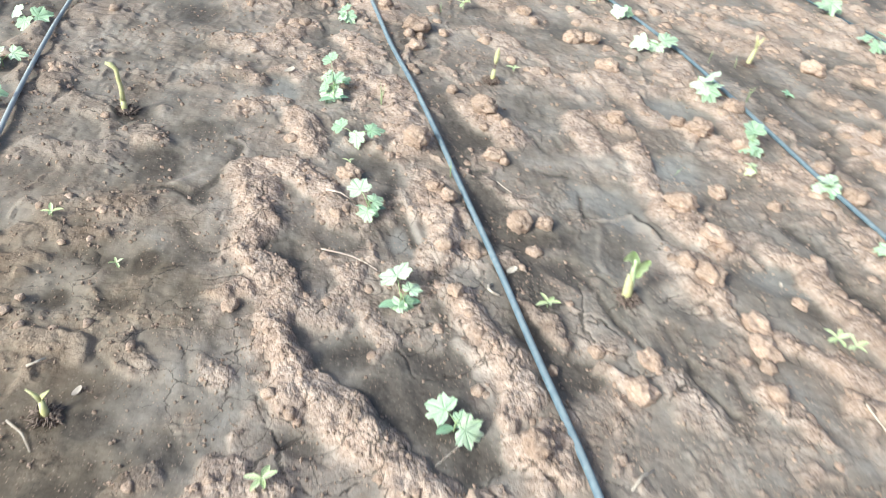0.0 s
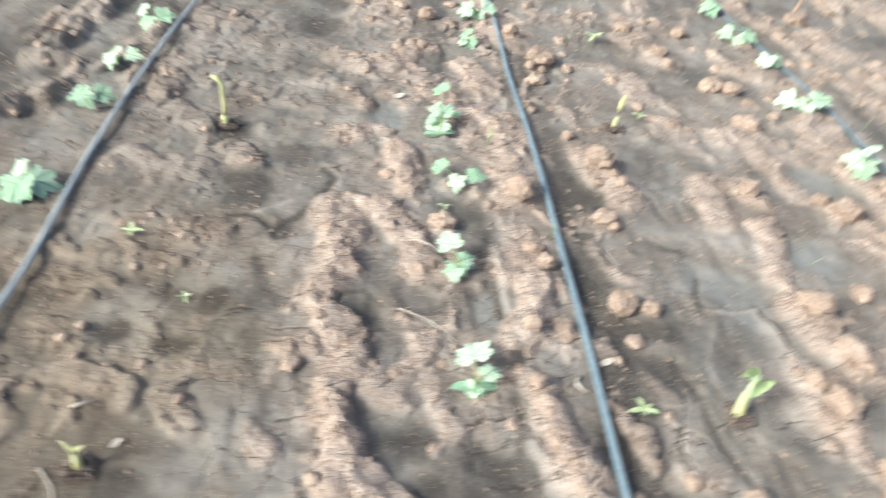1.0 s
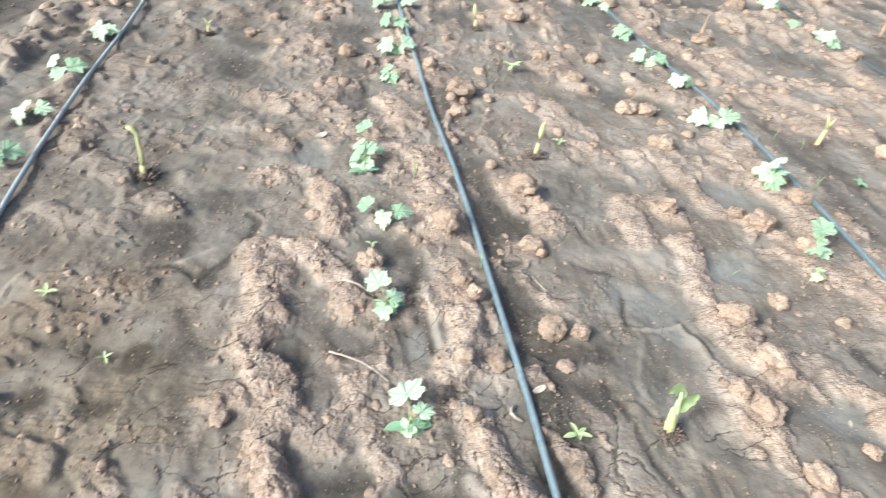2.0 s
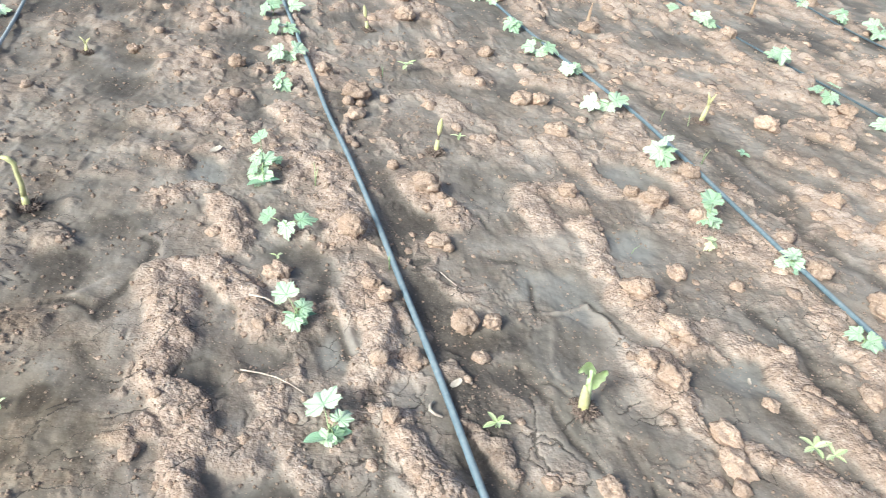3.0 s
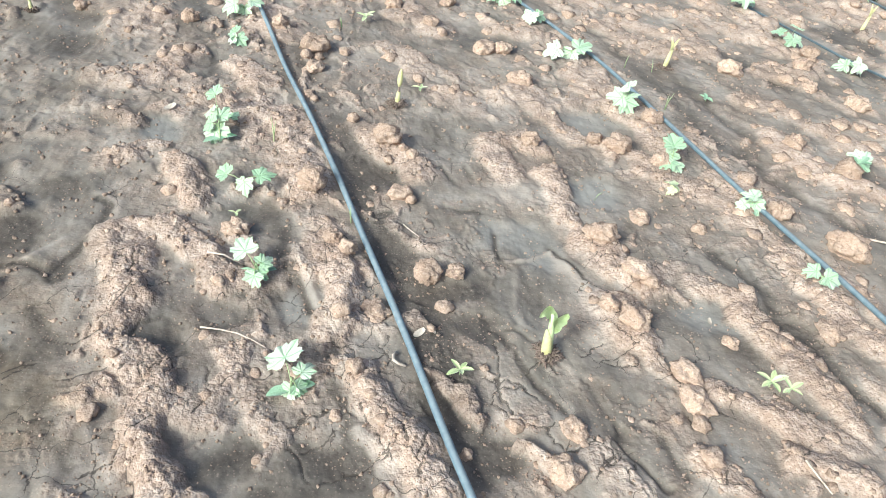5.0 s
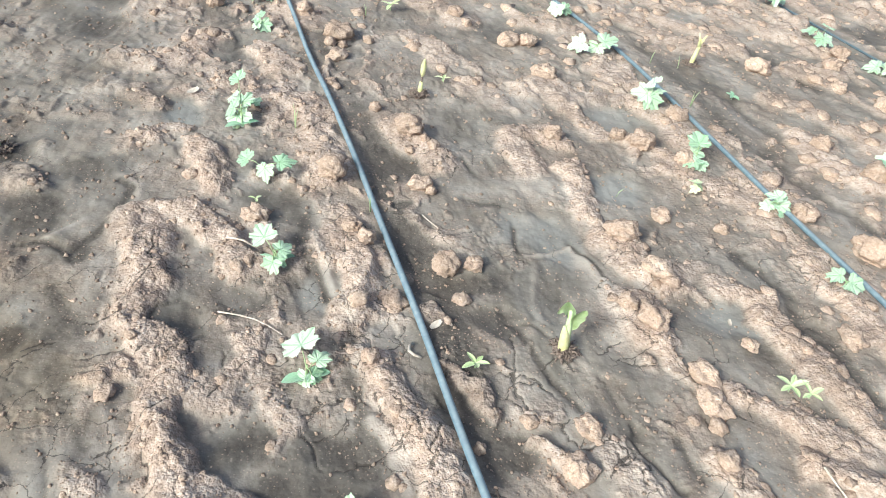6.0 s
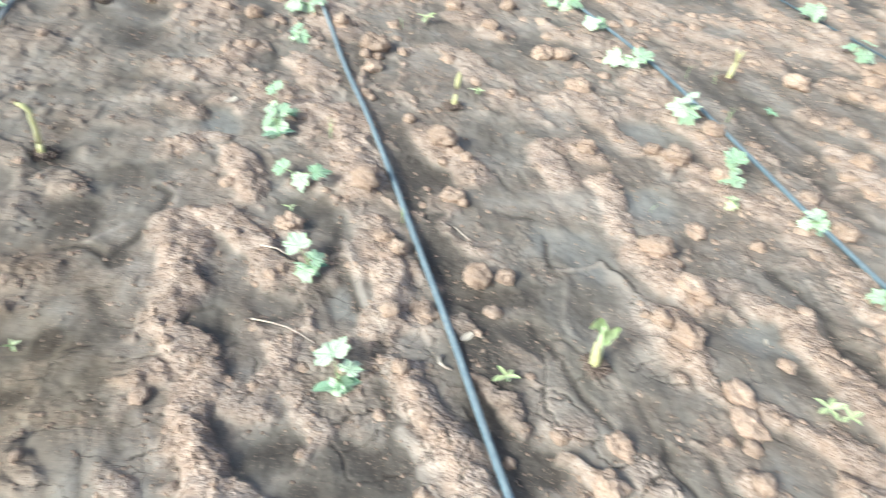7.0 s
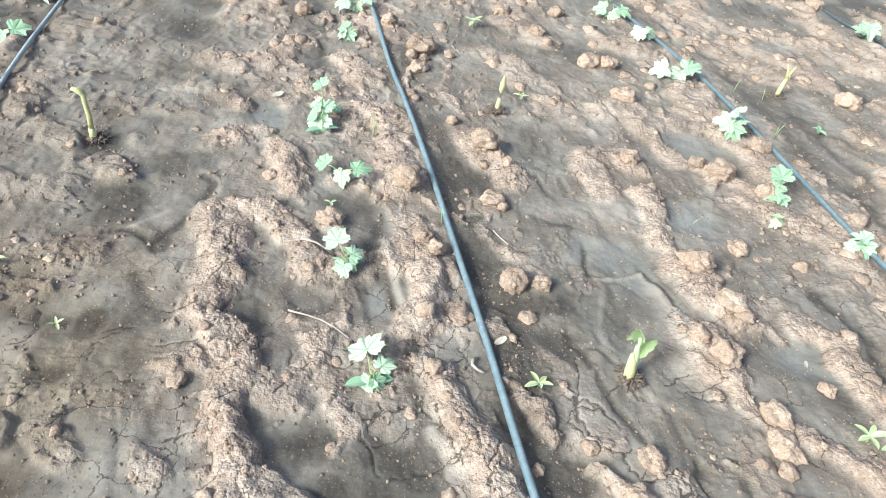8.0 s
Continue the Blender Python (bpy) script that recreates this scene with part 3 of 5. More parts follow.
# drying cracks that stand open
crack_line([(0.062, 1.572), (0.081, 1.606), (0.115, 1.635)])
crack_line([(0.113, 1.712), (0.183, 1.679), (0.243, 1.689)])
crack_line([(-0.139, 1.757), (-0.107, 1.717), (-0.091, 1.675), (-0.073, 1.614), (-0.080, 1.581), (-0.115, 1.571)])
crack_line([(-0.146, 1.691), (-0.122, 1.638), (-0.099, 1.631)])
crack_line([(-0.089, 1.494), (-0.074, 1.469), (-0.043, 1.427)])
crack_line([(0.170, 1.572), (0.214, 1.581), (0.260, 1.591)])
crack_line([(0.104, 1.506), (0.126, 1.473), (0.158, 1.477)])
crack_line([(0.301, 1.344), (0.251, 1.338), (0.243, 1.325)])
crack_line([(0.289, 1.427), (0.302, 1.371), (0.302, 1.351)])
crack_line([(0.319, 1.399), (0.338, 1.418), (0.363, 1.435)])
crack_line([(0.318, 1.338), (0.335, 1.275), (0.349, 1.239)])
crack_line([(0.340, 1.527), (0.322, 1.568), (0.349, 1.594)])
crack_line([(-0.199, 2.080), (-0.148, 2.071), (-0.115, 2.054)])
crack_line([(-0.196, 2.161), (-0.189, 2.233)])
crack_line([(-0.237, 2.156), (-0.225, 2.104), (-0.195, 2.067)])
crack_line([(-0.181, 1.846), (-0.135, 1.839), (-0.108, 1.851), (-0.080, 1.885)])
crack_line([(-0.087, 2.051), (-0.167, 2.136)])
crack_line([(-0.252, 1.907), (-0.207, 1.921), (-0.152, 1.870)])
crack_line([(0.052, 1.568), (0.048, 1.520)])
crack_line([(0.055, 1.602), (0.088, 1.621), (0.118, 1.634)])
crack_line([(0.128, 1.700), (0.188, 1.680), (0.260, 1.701)])
crack_line([(0.280, 1.875), (0.289, 1.963)])
crack_line([(0.229, 1.723), (0.270, 1.785), (0.290, 1.832), (0.289, 1.963)])
crack_line([(0.775, 2.956), (0.788, 2.980)])
crack_line([(0.710, 2.495), (0.773, 2.586), (0.822, 2.526)])
crack_line([(0.719, 2.005), (0.770, 2.053), (0.783, 2.093)])
crack_line([(0.750, 1.868), (0.753, 1.964)])
crack_line([(0.865, 1.605), (0.843, 1.553), (0.801, 1.532)])
crack_line([(0.813, 1.378), (0.845, 1.329), (0.837, 1.289)])
crack_line([(1.113, 1.572), (1.105, 1.499), (1.070, 1.418), (1.086, 1.337)])
crack_line([(1.073, 1.418), (1.123, 1.411), (1.153, 1.382)])
crack_line([(1.478, 1.802), (1.592, 1.880)])
crack_line([(1.347, 1.467), (1.397, 1.433), (1.429, 1.437)])
crack_line([(1.238, 1.205), (1.207, 1.163)])
crack_line([(1.232, 1.178), (1.306, 1.215)])
crack_line([(1.264, 1.127), (1.267, 1.159), (1.299, 1.174)])
crack_line([(1.449, 1.097), (1.487, 1.137), (1.515, 1.140)])
crack_line([(1.651, 1.118), (1.705, 1.152), (1.741, 1.161)])
crack_line([(1.472, 1.287), (1.468, 1.241)])
crack_line([(1.490, 1.358), (1.513, 1.321)])
crack_line([(0.569, 1.572), (0.606, 1.581)])
crack_line([(0.313, 1.030), (0.362, 1.078), (0.419, 1.109)])
crack_line([(0.367, 1.071), (0.369, 1.021), (0.396, 0.984), (0.466, 0.968), (0.519, 0.995)])
crack_line([(0.543, 1.056), (0.576, 1.068), (0.609, 1.066), (0.623, 0.989)])
crack_line([(0.533, 1.070), (0.542, 1.037)])
crack_line([(0.854, 1.251), (0.884, 1.301)])
crack_line([(0.737, 0.959), (0.766, 0.994), (0.790, 1.005)])
crack_line([(0.807, 1.004), (0.845, 0.996), (0.874, 0.976), (0.893, 0.962)])
crack_line([(0.897, 1.067), (0.940, 1.093)])
crack_line([(0.607, 1.348), (0.633, 1.313), (0.637, 1.280), (0.646, 1.247)])
crack_line([(0.643, 1.322), (0.692, 1.339), (0.710, 1.360)])
crack_line([(0.648, 1.428), (0.655, 1.406), (0.634, 1.384), (0.619, 1.375)])
crack_line([(0.655, 1.406), (0.684, 1.397), (0.707, 1.410)])
crack_line([(0.459, 1.572), (0.461, 1.525), (0.460, 1.484), (0.432, 1.438)])
crack_line([(0.386, 1.596), (0.393, 1.559), (0.381, 1.523)])
crack_line([(0.599, 1.536), (0.579, 1.514), (0.552, 1.528), (0.526, 1.534), (0.492, 1.505)])
crack_line([(0.732, 1.599), (0.777, 1.570), (0.771, 1.533), (0.741, 1.490)])
crack_line([(0.766, 1.410), (0.773, 1.373), (0.794, 1.331), (0.790, 1.296), (0.806, 1.268)])
crack_line([(0.673, 1.245), (0.725, 1.255), (0.797, 1.274)])
crack_line([(0.837, 1.587), (0.854, 1.542), (0.843, 1.513)])
crack_line([(0.597, 1.424), (0.595, 1.399), (0.610, 1.396)])
crack_line([(1.047, 1.453), (1.074, 1.431), (1.056, 1.377), (1.074, 1.326)])
crack_line([(1.074, 1.431), (1.103, 1.437), (1.140, 1.404)])
crack_line([(1.108, 1.301), (1.147, 1.294), (1.172, 1.306)])
crack_line([(1.149, 1.294), (1.145, 1.253), (1.175, 1.235), (1.217, 1.234), (1.243, 1.257)])
crack_line([(1.226, 1.236), (1.259, 1.220), (1.262, 1.207), (1.231, 1.191)])
crack_line([(1.301, 1.481), (1.344, 1.505), (1.375, 1.509)])
crack_line([(1.191, 1.485), (1.155, 1.449)])
crack_line([(0.876, 1.278), (0.881, 1.264), (0.852, 1.228), (0.852, 1.211)])
crack_line([(0.411, 1.114), (0.366, 1.085), (0.317, 1.025)])
crack_line([(0.367, 1.073), (0.375, 1.040), (0.374, 1.014)])
crack_line([(0.313, 1.206), (0.326, 1.156), (0.364, 1.090)])
crack_line([(0.493, 1.175), (0.473, 1.151)])
crack_line([(0.543, 1.088), (0.545, 1.054), (0.558, 1.036), (0.588, 1.054), (0.610, 1.062)])
crack_line([(1.261, 1.205), (1.219, 1.174)])
crack_line([(0.823, 1.017), (0.861, 0.988), (0.880, 0.969), (0.895, 0.938)])
crack_line([(0.976, 0.977), (1.004, 0.960), (1.026, 0.965)])


def along(points, px, py):
    """Distance of places to a line."""
    best = np.full(px.shape, 9.0)
    for (ax, ay), (bx, by) in zip(points, points[1:]):
        dx, dy = bx - ax, by - ay
        t = np.clip(((px - ax) * dx + (py - ay) * dy) / (dx * dx + dy * dy), 0, 1)
        best = np.minimum(best, np.hypot(px - ax - t * dx, py - ay - t * dy))
    return best


def around(points, reach, x, y):
    xs, ys = [p[0] for p in points], [p[1] for p in points]
    return (x > min(xs) - reach) & (x < max(xs) + reach) & (y > min(ys) - reach) & (y < max(ys) + reach)


def terrain(x, y):
    """Height of the ground and its silt, damp with painted shade, stain, crack, film, loam and fine-grain shares, and
    the distance to an open crack, at arrays of places.
    """
    far = 1 - step(9.0, 25.0, np.hypot(x - 1, y - 2))
    near = step(-0.75, -0.35, x) * (1 - step(2.7, 3.4, x)) * (1 - step(3.6, 4.6, y)) * step(0.5, 0.8, y)
    wx = x + 0.022 * fbm(x * 8, y * 8, 5, 3) + 0.006 * fbm(x * 27, y * 27, 13, 3, 0.6)
    wy = y + 0.022 * fbm(x * 8, y * 8, 9, 3) + 0.006 * fbm(x * 27, y * 27, 15, 3, 0.6)
    ux = x + 0.045 * fbm(x * 5, y * 3.5, 171, 4, 0.6)
    uy = y + 0.060 * fbm(x * 5, y * 3.5, 173, 4, 0.6)
    crest = np.clip(1.0 + 0.42 * value_noise(x * 11, y * 11, 151) + 0.28 * value_noise(x * 24, y * 24, 153), 0.45, 1.4)
    girth = 0.97 * (1 + 0.34 * value_noise(x * 12, y * 12, 155))
    row = wx + 0.09 * wy
    rows = fbm(row * 4.2, wy * 1.2, 21, 3, 0.6)
    lumpy = fbm(wx * 7.5, wy * 5.0, 33, 3, 0.6)
    basin = np.zeros_like(x)
    for cx, cy, radius, depth, wet_shade, stretch in POOLS:
        m = (np.abs(x - cx) < 2 * radius) & (np.abs(y - cy) < 2 * radius * stretch)
        basin[m] = np.maximum(basin[m], np.exp(-((np.hypot(ux[m] - cx, (uy[m] - cy) / stretch) / (1.15 * radius)) ** 4)))
    h = (0.044 * rows + 0.024 * lumpy) * (1 - 0.74 * near) * (1 - 0.7 * basin) - 0.005 * near
    h = h + (0.010 * step(0.12, 0.5, value_noise(wx * 12, wy * 10, 37)) + 0.007 * step(0.15, 0.5, value_noise(wx * 24, wy * 21, 39))) * near * (1 - 0.9 * basin)
    h = h + 0.006 * np.cos((row + 0.08 - 1.03) * 2 * np.pi / 1.29) + 0.005 * fbm(x * 1.2, y * 1.2, 3, 2)
    f1, _ = cells(wx * 8.5, wy * 7.0, 181)
    h = h + 0.026 * (1 - np.clip(f1 / 0.55, 0, 1) ** 2) * step(-0.05, 0.30, value_noise(row * 4.5, y * 1.4, 183)) * (1 - near)
    share = np.zeros_like(x)
    for points, width, height in RIDGES:
        m = around(points, 3 * width + 0.06, x, y)
        if not m.any():
            continue
        d = along(points, wx[m], wy[m]) / (girth[m] * width)
        bank = np.exp(-(d**4) * 0.8) * 0.85 + np.exp(-(d**2)) * 0.15
        h[m] = np.maximum(h[m], h[m] * 0.3 + 0.72 * height * bank * crest[m])
        share[m] = np.maximum(share[m], bank)
    damp_shade, sheen_film, sunk = np.zeros_like(x), np.zeros_like(x), np.zeros_like(x)
    for cx, cy, radius, depth, wet_shade, stretch in POOLS:
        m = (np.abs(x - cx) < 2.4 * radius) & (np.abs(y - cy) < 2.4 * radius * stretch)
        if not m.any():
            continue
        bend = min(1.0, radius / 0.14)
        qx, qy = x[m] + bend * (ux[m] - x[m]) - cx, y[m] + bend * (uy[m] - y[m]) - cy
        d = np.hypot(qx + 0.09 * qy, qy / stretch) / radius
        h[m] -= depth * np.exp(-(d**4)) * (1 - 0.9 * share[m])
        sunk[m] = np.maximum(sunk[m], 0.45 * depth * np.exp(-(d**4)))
        damp_shade[m] = np.maximum(damp_shade[m], wet_shade * np.exp(-(d**3)))
        if depth >= 0.016 and wet_shade <= 0.36:
            sheen_film[m] = np.maximum(sheen_film[m], np.exp(-((d / 0.95) ** 6)))
    for points, width, height, light, wet_shade in LINES:
        if height > -0.013:
            continue
        m = around(points, 3 * width + 0.05, x, y)
        if m.any():
            mark = np.exp(-((along(points, ux[m], y[m]) / width) ** 2))
            h[m] += 0.65 * height * mark * (1 - 0.6 * share[m])
            sunk[m] = np.maximum(sunk[m], -0.5 * height * mark)
            damp_shade[m] = np.maximum(damp_shade[m], wet_shade * mark)
    rough = np.clip(step(-0.002, 0.014, h) * 0.6 + share * 0.7, 0, 1)
    f1, _ = cells(wx * 15, wy * 15, 41)
    h = h + rough * 0.0065 * (1 - np.clip(f1 / 0.75, 0, 1) ** 2) * (0.7 + value_noise(x * 7, y * 7, 61))
    fine = (1 - 0.5 * step(2.4, 3.8, y)) * (1 - 0.3 * step(1.9, 2.6, x))
    fade = (1 - step(2.1, 3.0, y)) * (1 - step(2.1, 2.7, x))
    crumbly = step(-0.15, 0.35, value_noise(x * 6, y * 6, 67) + 0.4 * value_noise(x * 15, y * 15, 69))
    f1, _ = cells(wx * 36 + 3, wy * 36, 51)
    h = h + fine * rough * (0.0026 + 0.0050 * crumbly) * (1 - np.clip(f1 / 0.7, 0, 1) ** 2) * (0.5 + value_noise(x * 11, y * 11, 63))
    f1, _ = cells(x * 85, y * 85, 55)
    h = h + fade * rough * (0.0010 + 0.0030 * crumbly) * (1 - np.clip(f1 / 0.7, 0, 1)) * (0.6 + value_noise(x * 23, y * 23, 65))
    h = h + fade * rough * 0.0014 * fbm(x * 60, y * 60, 71, 2)
    level = 0.003 + 0.005 * (1 - near) - sunk + 0.005 * value_noise(x * 2.6, y * 2.6, 81) + 0.0045 * fbm(x * 7, y * 5, 85, 3) + 0.0017 * fbm(x * 26, y * 22, 91, 4, 0.6)
    k = 0.0042
    silt = 1 / (1 + np.exp(np.clip((h - level - 0.0048) / (1.15 * k), -30, 30)))
    h = k * np.logaddexp(h / k, level / k)
    silt = silt + (1 - silt) * 0.55 * (1 - step(0.0, 0.28, x + 0.06 * value_noise(x * 6, y * 6, 241)))
    silt = silt + (1 - silt) * 0.2 * step(2.2, 3.2, y) * step(0.9, 1.5, x)
    sheen_film = sheen_film * step(0.75, 0.95, silt)
    litter = step(-0.15, 0.40, -0.25 * basin + fbm(x * 5.5, y * 4.5, 161, 4, 0.6) - 0.9 * np.maximum(0, damp_shade - 0.3)) * silt * (1 - sheen_film)
    f1, _ = cells(x * 62, y * 62, 163)
    h = h + fade * litter * 0.0046 * (1 - np.clip(f1 / 0.62, 0, 1) ** 2) * np.clip(0.4 + 1.3 * value_noise(x * 19, y * 19, 165), 0, 1.4)
    h = h + silt * (1 - 0.6 * sheen_film) * (0.0040 * fbm(x * 11, y * 7, 167, 3) + (0.0003 + 0.0010 * litter) * fbm(x * 45, y * 45, 169, 3, 0.6))
    choppy = step(2.0, 2.7, y) * (1 - 0.8 * basin) * (1 - sheen_film) * step(-0.25, 0.2, value_noise(x * 3, y * 2.2, 231) + 0.25 * (x < 0.3))
    h = h + choppy * (0.0065 * np.maximum(-0.3, fbm(wx * 15, wy * 11, 233, 3, 0.55)) + 0.0035 * fade * step(0.15, 0.5, value_noise(x * 27 - y * 17, x * 19 + y * 25, 235)))
    silt = silt * (1 - 0.30 * litter * step(0.75, 0.3, f1))
    pale = np.zeros_like(x)
    for points, width, height, light, wet_shade in LINES:
        m = around(points, 3 * width + 0.05, x, y)
        if height <= -0.013 or not m.any():
            continue
        sway = 0.15 if width < 0.015 else 0.35
        d = along(points, x[m] + sway * (wx[m] - x[m]), y[m] + sway * (wy[m] - y[m])) / width
        mark = np.exp(-(d**2))
        h[m] += (1.1 if height > 0 else 0.45) * height * mark * silt[m]
        pale[m] = np.maximum(pale[m], light * mark)
        damp_shade[m] = np.maximum(damp_shade[m], wet_shade * mark)
        sheen_film[m] = sheen_film[m] * (1 - mark)
    wetness = step(0.05, 0.40, value_noise(x * 2.6 + 7, y * 1.5, 101) + 0.35 * value_noise(x * 9, y * 6, 103))
    damp_shade = np.clip(np.maximum(damp_shade, 0.60 * wetness * (1 - 0.55 * near)), 0, 1)
    ragged = 0.22 * fbm(x * 12, y * 9, 107, 5, 0.62)
    damp_shade = (0.55 * damp_shade + 0.45 * step(0.25, 0.70, damp_shade + ragged) * (0.30 + 0.7 * damp_shade)) * (0.35 + 0.65 * step(0.2, 0.8, silt)) * (1 - 0.7 * sheen_film)
    damp_shade = np.clip(1.3 * damp_shade, 0, 1)
    crack = step(0.02, 0.36, value_noise(x * 3.1, y * 3.1, 131) + 0.3 * value_noise(x * 9, y * 9, 133) + 0.22 * (1 - silt)) * (1 - 0.7 * damp_shade)
    crack = crack * (1 - step(2.2, 3.4, y)) * (1 - step(1.9, 2.8, x))
    stain = np.maximum(pale, 0.32 * step(0.1, 0.6, fbm(x * 4.2, y * 4.2, 141, 3)) * silt) * (1 - 0.9 * damp_shade)
    loam = (1 - step(-0.05, 0.30, x + 0.2 * fbm(x * 3, y * 3, 195, 4, 0.6))) * (1 - 0.85 * step(1.6, 2.2, y))
    core = step(-4.2, -3.4, x) * (1 - step(6.4, 7.2, x)) * step(-2.8, -2.0, y) * (1 - step(6.8, 7.6, y))
    h = h * core + (1 - core) * 0.012 * value_noise(x * 0.6, y * 0.6, 191)
    silt = silt * core + 0.55 * (1 - core)
    gap = np.full(x.shape, 0.02)
    vx = x + 0.007 * fbm(x * 30, y * 30, 221, 3, 0.6)
    vy = y + 0.007 * fbm(x * 30, y * 30, 223, 3, 0.6)
    for points in FISSURES:
        m = around(points, 0.03, x, y)
        if m.any():
            gap[m] = np.minimum(gap[m], along(points, vx[m], vy[m]))
    h = h - 0.003 * (1 - step(0.0, 0.006, gap))
    return h * far, silt, damp_shade * core, stain * core, crack * core, sheen_film * core, loam, fine, gap


def height_at(x, y):
    return float(terrain(np.array([float(x)]), np.array([float(y)]))[0][0])


def spread(*runs):
    """Grid lines from runs of (start, end, step), with wider and wider ones to the horizon at both ends."""
    inner = np.concatenate([np.arange(a, b, s) for a, b, s in runs])
    out = 0.03 * 1.26 ** np.arange(1, 41)
    return np.concatenate([inner[0] - np.cumsum(out)[::-1], inner, inner[-1] + np.cumsum(out)])


def build_ground():
    gx = spread((-4.0, -1.5, 0.04), (-1.5, -0.9, 0.012), (-0.9, -0.4, 0.008), (-0.4, 0.25, 0.005), (0.25, 1.32, 0.0032), (1.32, 2.3, 0.005), (2.3, 3.2, 0.008), (3.2, 4.2, 0.012), (4.2, 6.6, 0.026))
    gy = spread((-2.6, 0.75, 0.045), (0.75, 1.0, 0.005), (1.0, 1.68, 0.0032), (1.68, 2.5, 0.005), (2.5, 3.4, 0.0065), (3.4, 4.0, 0.010), (4.0, 7.0, 0.024))
    X, Y = np.meshgrid(gx, gy)
    nx, ny = len(gx), len(gy)
    bands = [terrain(X[k : k + 40].ravel(), Y[k : k + 40].ravel()) for k in range(0, ny, 40)]
    h, silt, damp_shade, stain, crack, sheen_film, loam, fine, gap = [np.concatenate(v) for v in zip(*bands)]
    me = bpy.data.meshes.new("ground")
    me.vertices.add(nx * ny)
    me.vertices.foreach_set("co", np.stack([X.ravel(), Y.ravel(), h], 1).astype(np.float32).ravel())
    a = (np.arange(ny - 1)[:, None] * nx + np.arange(nx - 1)[None]).ravel()
    quads = np.stack([a, a + 1, a + nx + 1, a + nx], 1).astype(np.int32)
    me.loops.add(quads.size)
    me.loops.foreach_set("vertex_index", quads.ravel())
    me.polygons.add(len(quads))
    me.polygons.foreach_set("loop_start", np.arange(0, quads.size, 4, dtype=np.int32))
    me.update(calc_edges=True)
    for name, v in (("silt", silt), ("damp_shade", damp_shade), ("stain", stain), ("crack", crack), ("sheen_film", sheen_film), ("loam", loam), ("fine", fine), ("gap", gap)):
        me.attributes.new(name, "FLOAT", "POINT").data.foreach_set("value", v.astype(np.float32))
    me.shade_smooth()
    me.materials.append(SOIL)
    return tagged(new("ground", me), "tilled brown soil with silt hollows, crumbly banks and drying cracks", "ground", kind="structure")


build_ground()


# ---- helpers for things ----
def thing(name, x, y, z, label, category, group=""):
    ob = new(name)
    ob.location = (x, y, z)
    ob.empty_display_size = 0.02
    return tagged(ob, label, category, group)


def part(name, data, material_, parent, label=""):
    if not isinstance(data, bpy.types.Mesh):
        me = bpy.data.meshes.new(name)
        data.to_mesh(me)
        data.free()
        me.shade_smooth()
        me.materials.append(material_)
        data = me
    ob = new(name, data)
    ob.parent = parent
    return tagged(ob, label)


def tube(bm, points, radii, sides=8, caps=True):
    """A round tube through points, with a radius at each."""
    points = [Vector(p) for p in points]
    rings = []
    for i, p in enumerate(points):
        along = (points[min(i + 1, len(points) - 1)] - points[max(i - 1, 0)]).normalized()
        side = along.cross(Vector((0.31, 0.2, 0.93)) if abs(along.z) < 0.95 else Vector((1, 0, 0))).normalized()
        up = side.cross(along)
        rings.append([bm.verts.new(p + radii[i] * (math.cos(a) * side + math.sin(a) * up)) for a in (2 * math.pi * k / sides for k in range(sides))])
    for a, b in zip(rings, rings[1:]):
        for k in range(sides):
            bm.faces.new((a[k], a[(k + 1) % sides], b[(k + 1) % sides], b[k]))
    if caps:
        bm.faces.new(rings[0][::-1])
        bm.faces.new(rings[-1])
    return bm


# ---- drip pipes ----
PIPE_ROUTES = []


def drip_pipe(route, label, radius=0.0087, material_=PIPE):
    PIPE_ROUTES.append(route)
    ys = np.arange(route[0][1], route[-1][1], 0.04)
    xs = np.interp(ys, [p[1] for p in route], [p[0] for p in route])
    kernel = np.hanning(19) / np.hanning(19).sum()
    xs = np.convolve(np.pad(xs, 9, mode="reflect", reflect_type="odd"), kernel, "valid")
    xs = xs + 0.003 * value_noise(ys * 1.9, ys * 0 + route[0][0], 5)
    ground = np.maximum(terrain(xs, ys)[0], np.maximum(terrain(xs - 0.006, ys)[0], terrain(xs + 0.006, ys)[0]))
    n = 4
    padded = np.pad(ground, n, mode="edge")
    top = np.max([padded[k : k + len(ys)] for k in range(2 * n + 1)], axis=0)
    soft = np.hanning(29) / np.hanning(29).sum()
    held = 0.6 if radius > 0.008 else 0.95
    z = np.convolve(np.pad(top * held + ground * (1 - held), 14, mode="edge"), soft, "valid") + radius * 0.7
    bm = tube(bmesh.new(), list(zip(xs, ys, z)), [radius] * len(ys), 14)
    me = bpy.data.meshes.new("drip_pipe")
    bm.to_mesh(me)
    bm.free()
    me.shade_smooth()
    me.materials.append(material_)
    return tagged(new("drip_pipe", me), label, "irrigation pipe", "drip pipes along the rows")


drip_pipe([(-0.30, -2.0), (-0.38, 1.43), (-0.40, 1.70), (-0.46, 2.00), (-0.50, 2.40), (-0.545, 2.95), (-0.57, 3.45), (-0.66, 4.67), (-0.9, 9.0)], "dusty blue-grey plastic drip pipe lying on muddy soil", 0.0075, PIPE_DUSTY)
drip_pipe([(1.02, -2.0), (0.96, 0.95), (0.93, 1.22), (0.91, 1.50), (0.885, 1.75), (0.86, 2.00), (0.825, 2.35), (0.775, 2.75), (0.72, 3.15), (0.67, 3.62), (0.55, 4.85), (0.3, 9.0)], "blue-grey plastic drip pipe lying along seedling row")
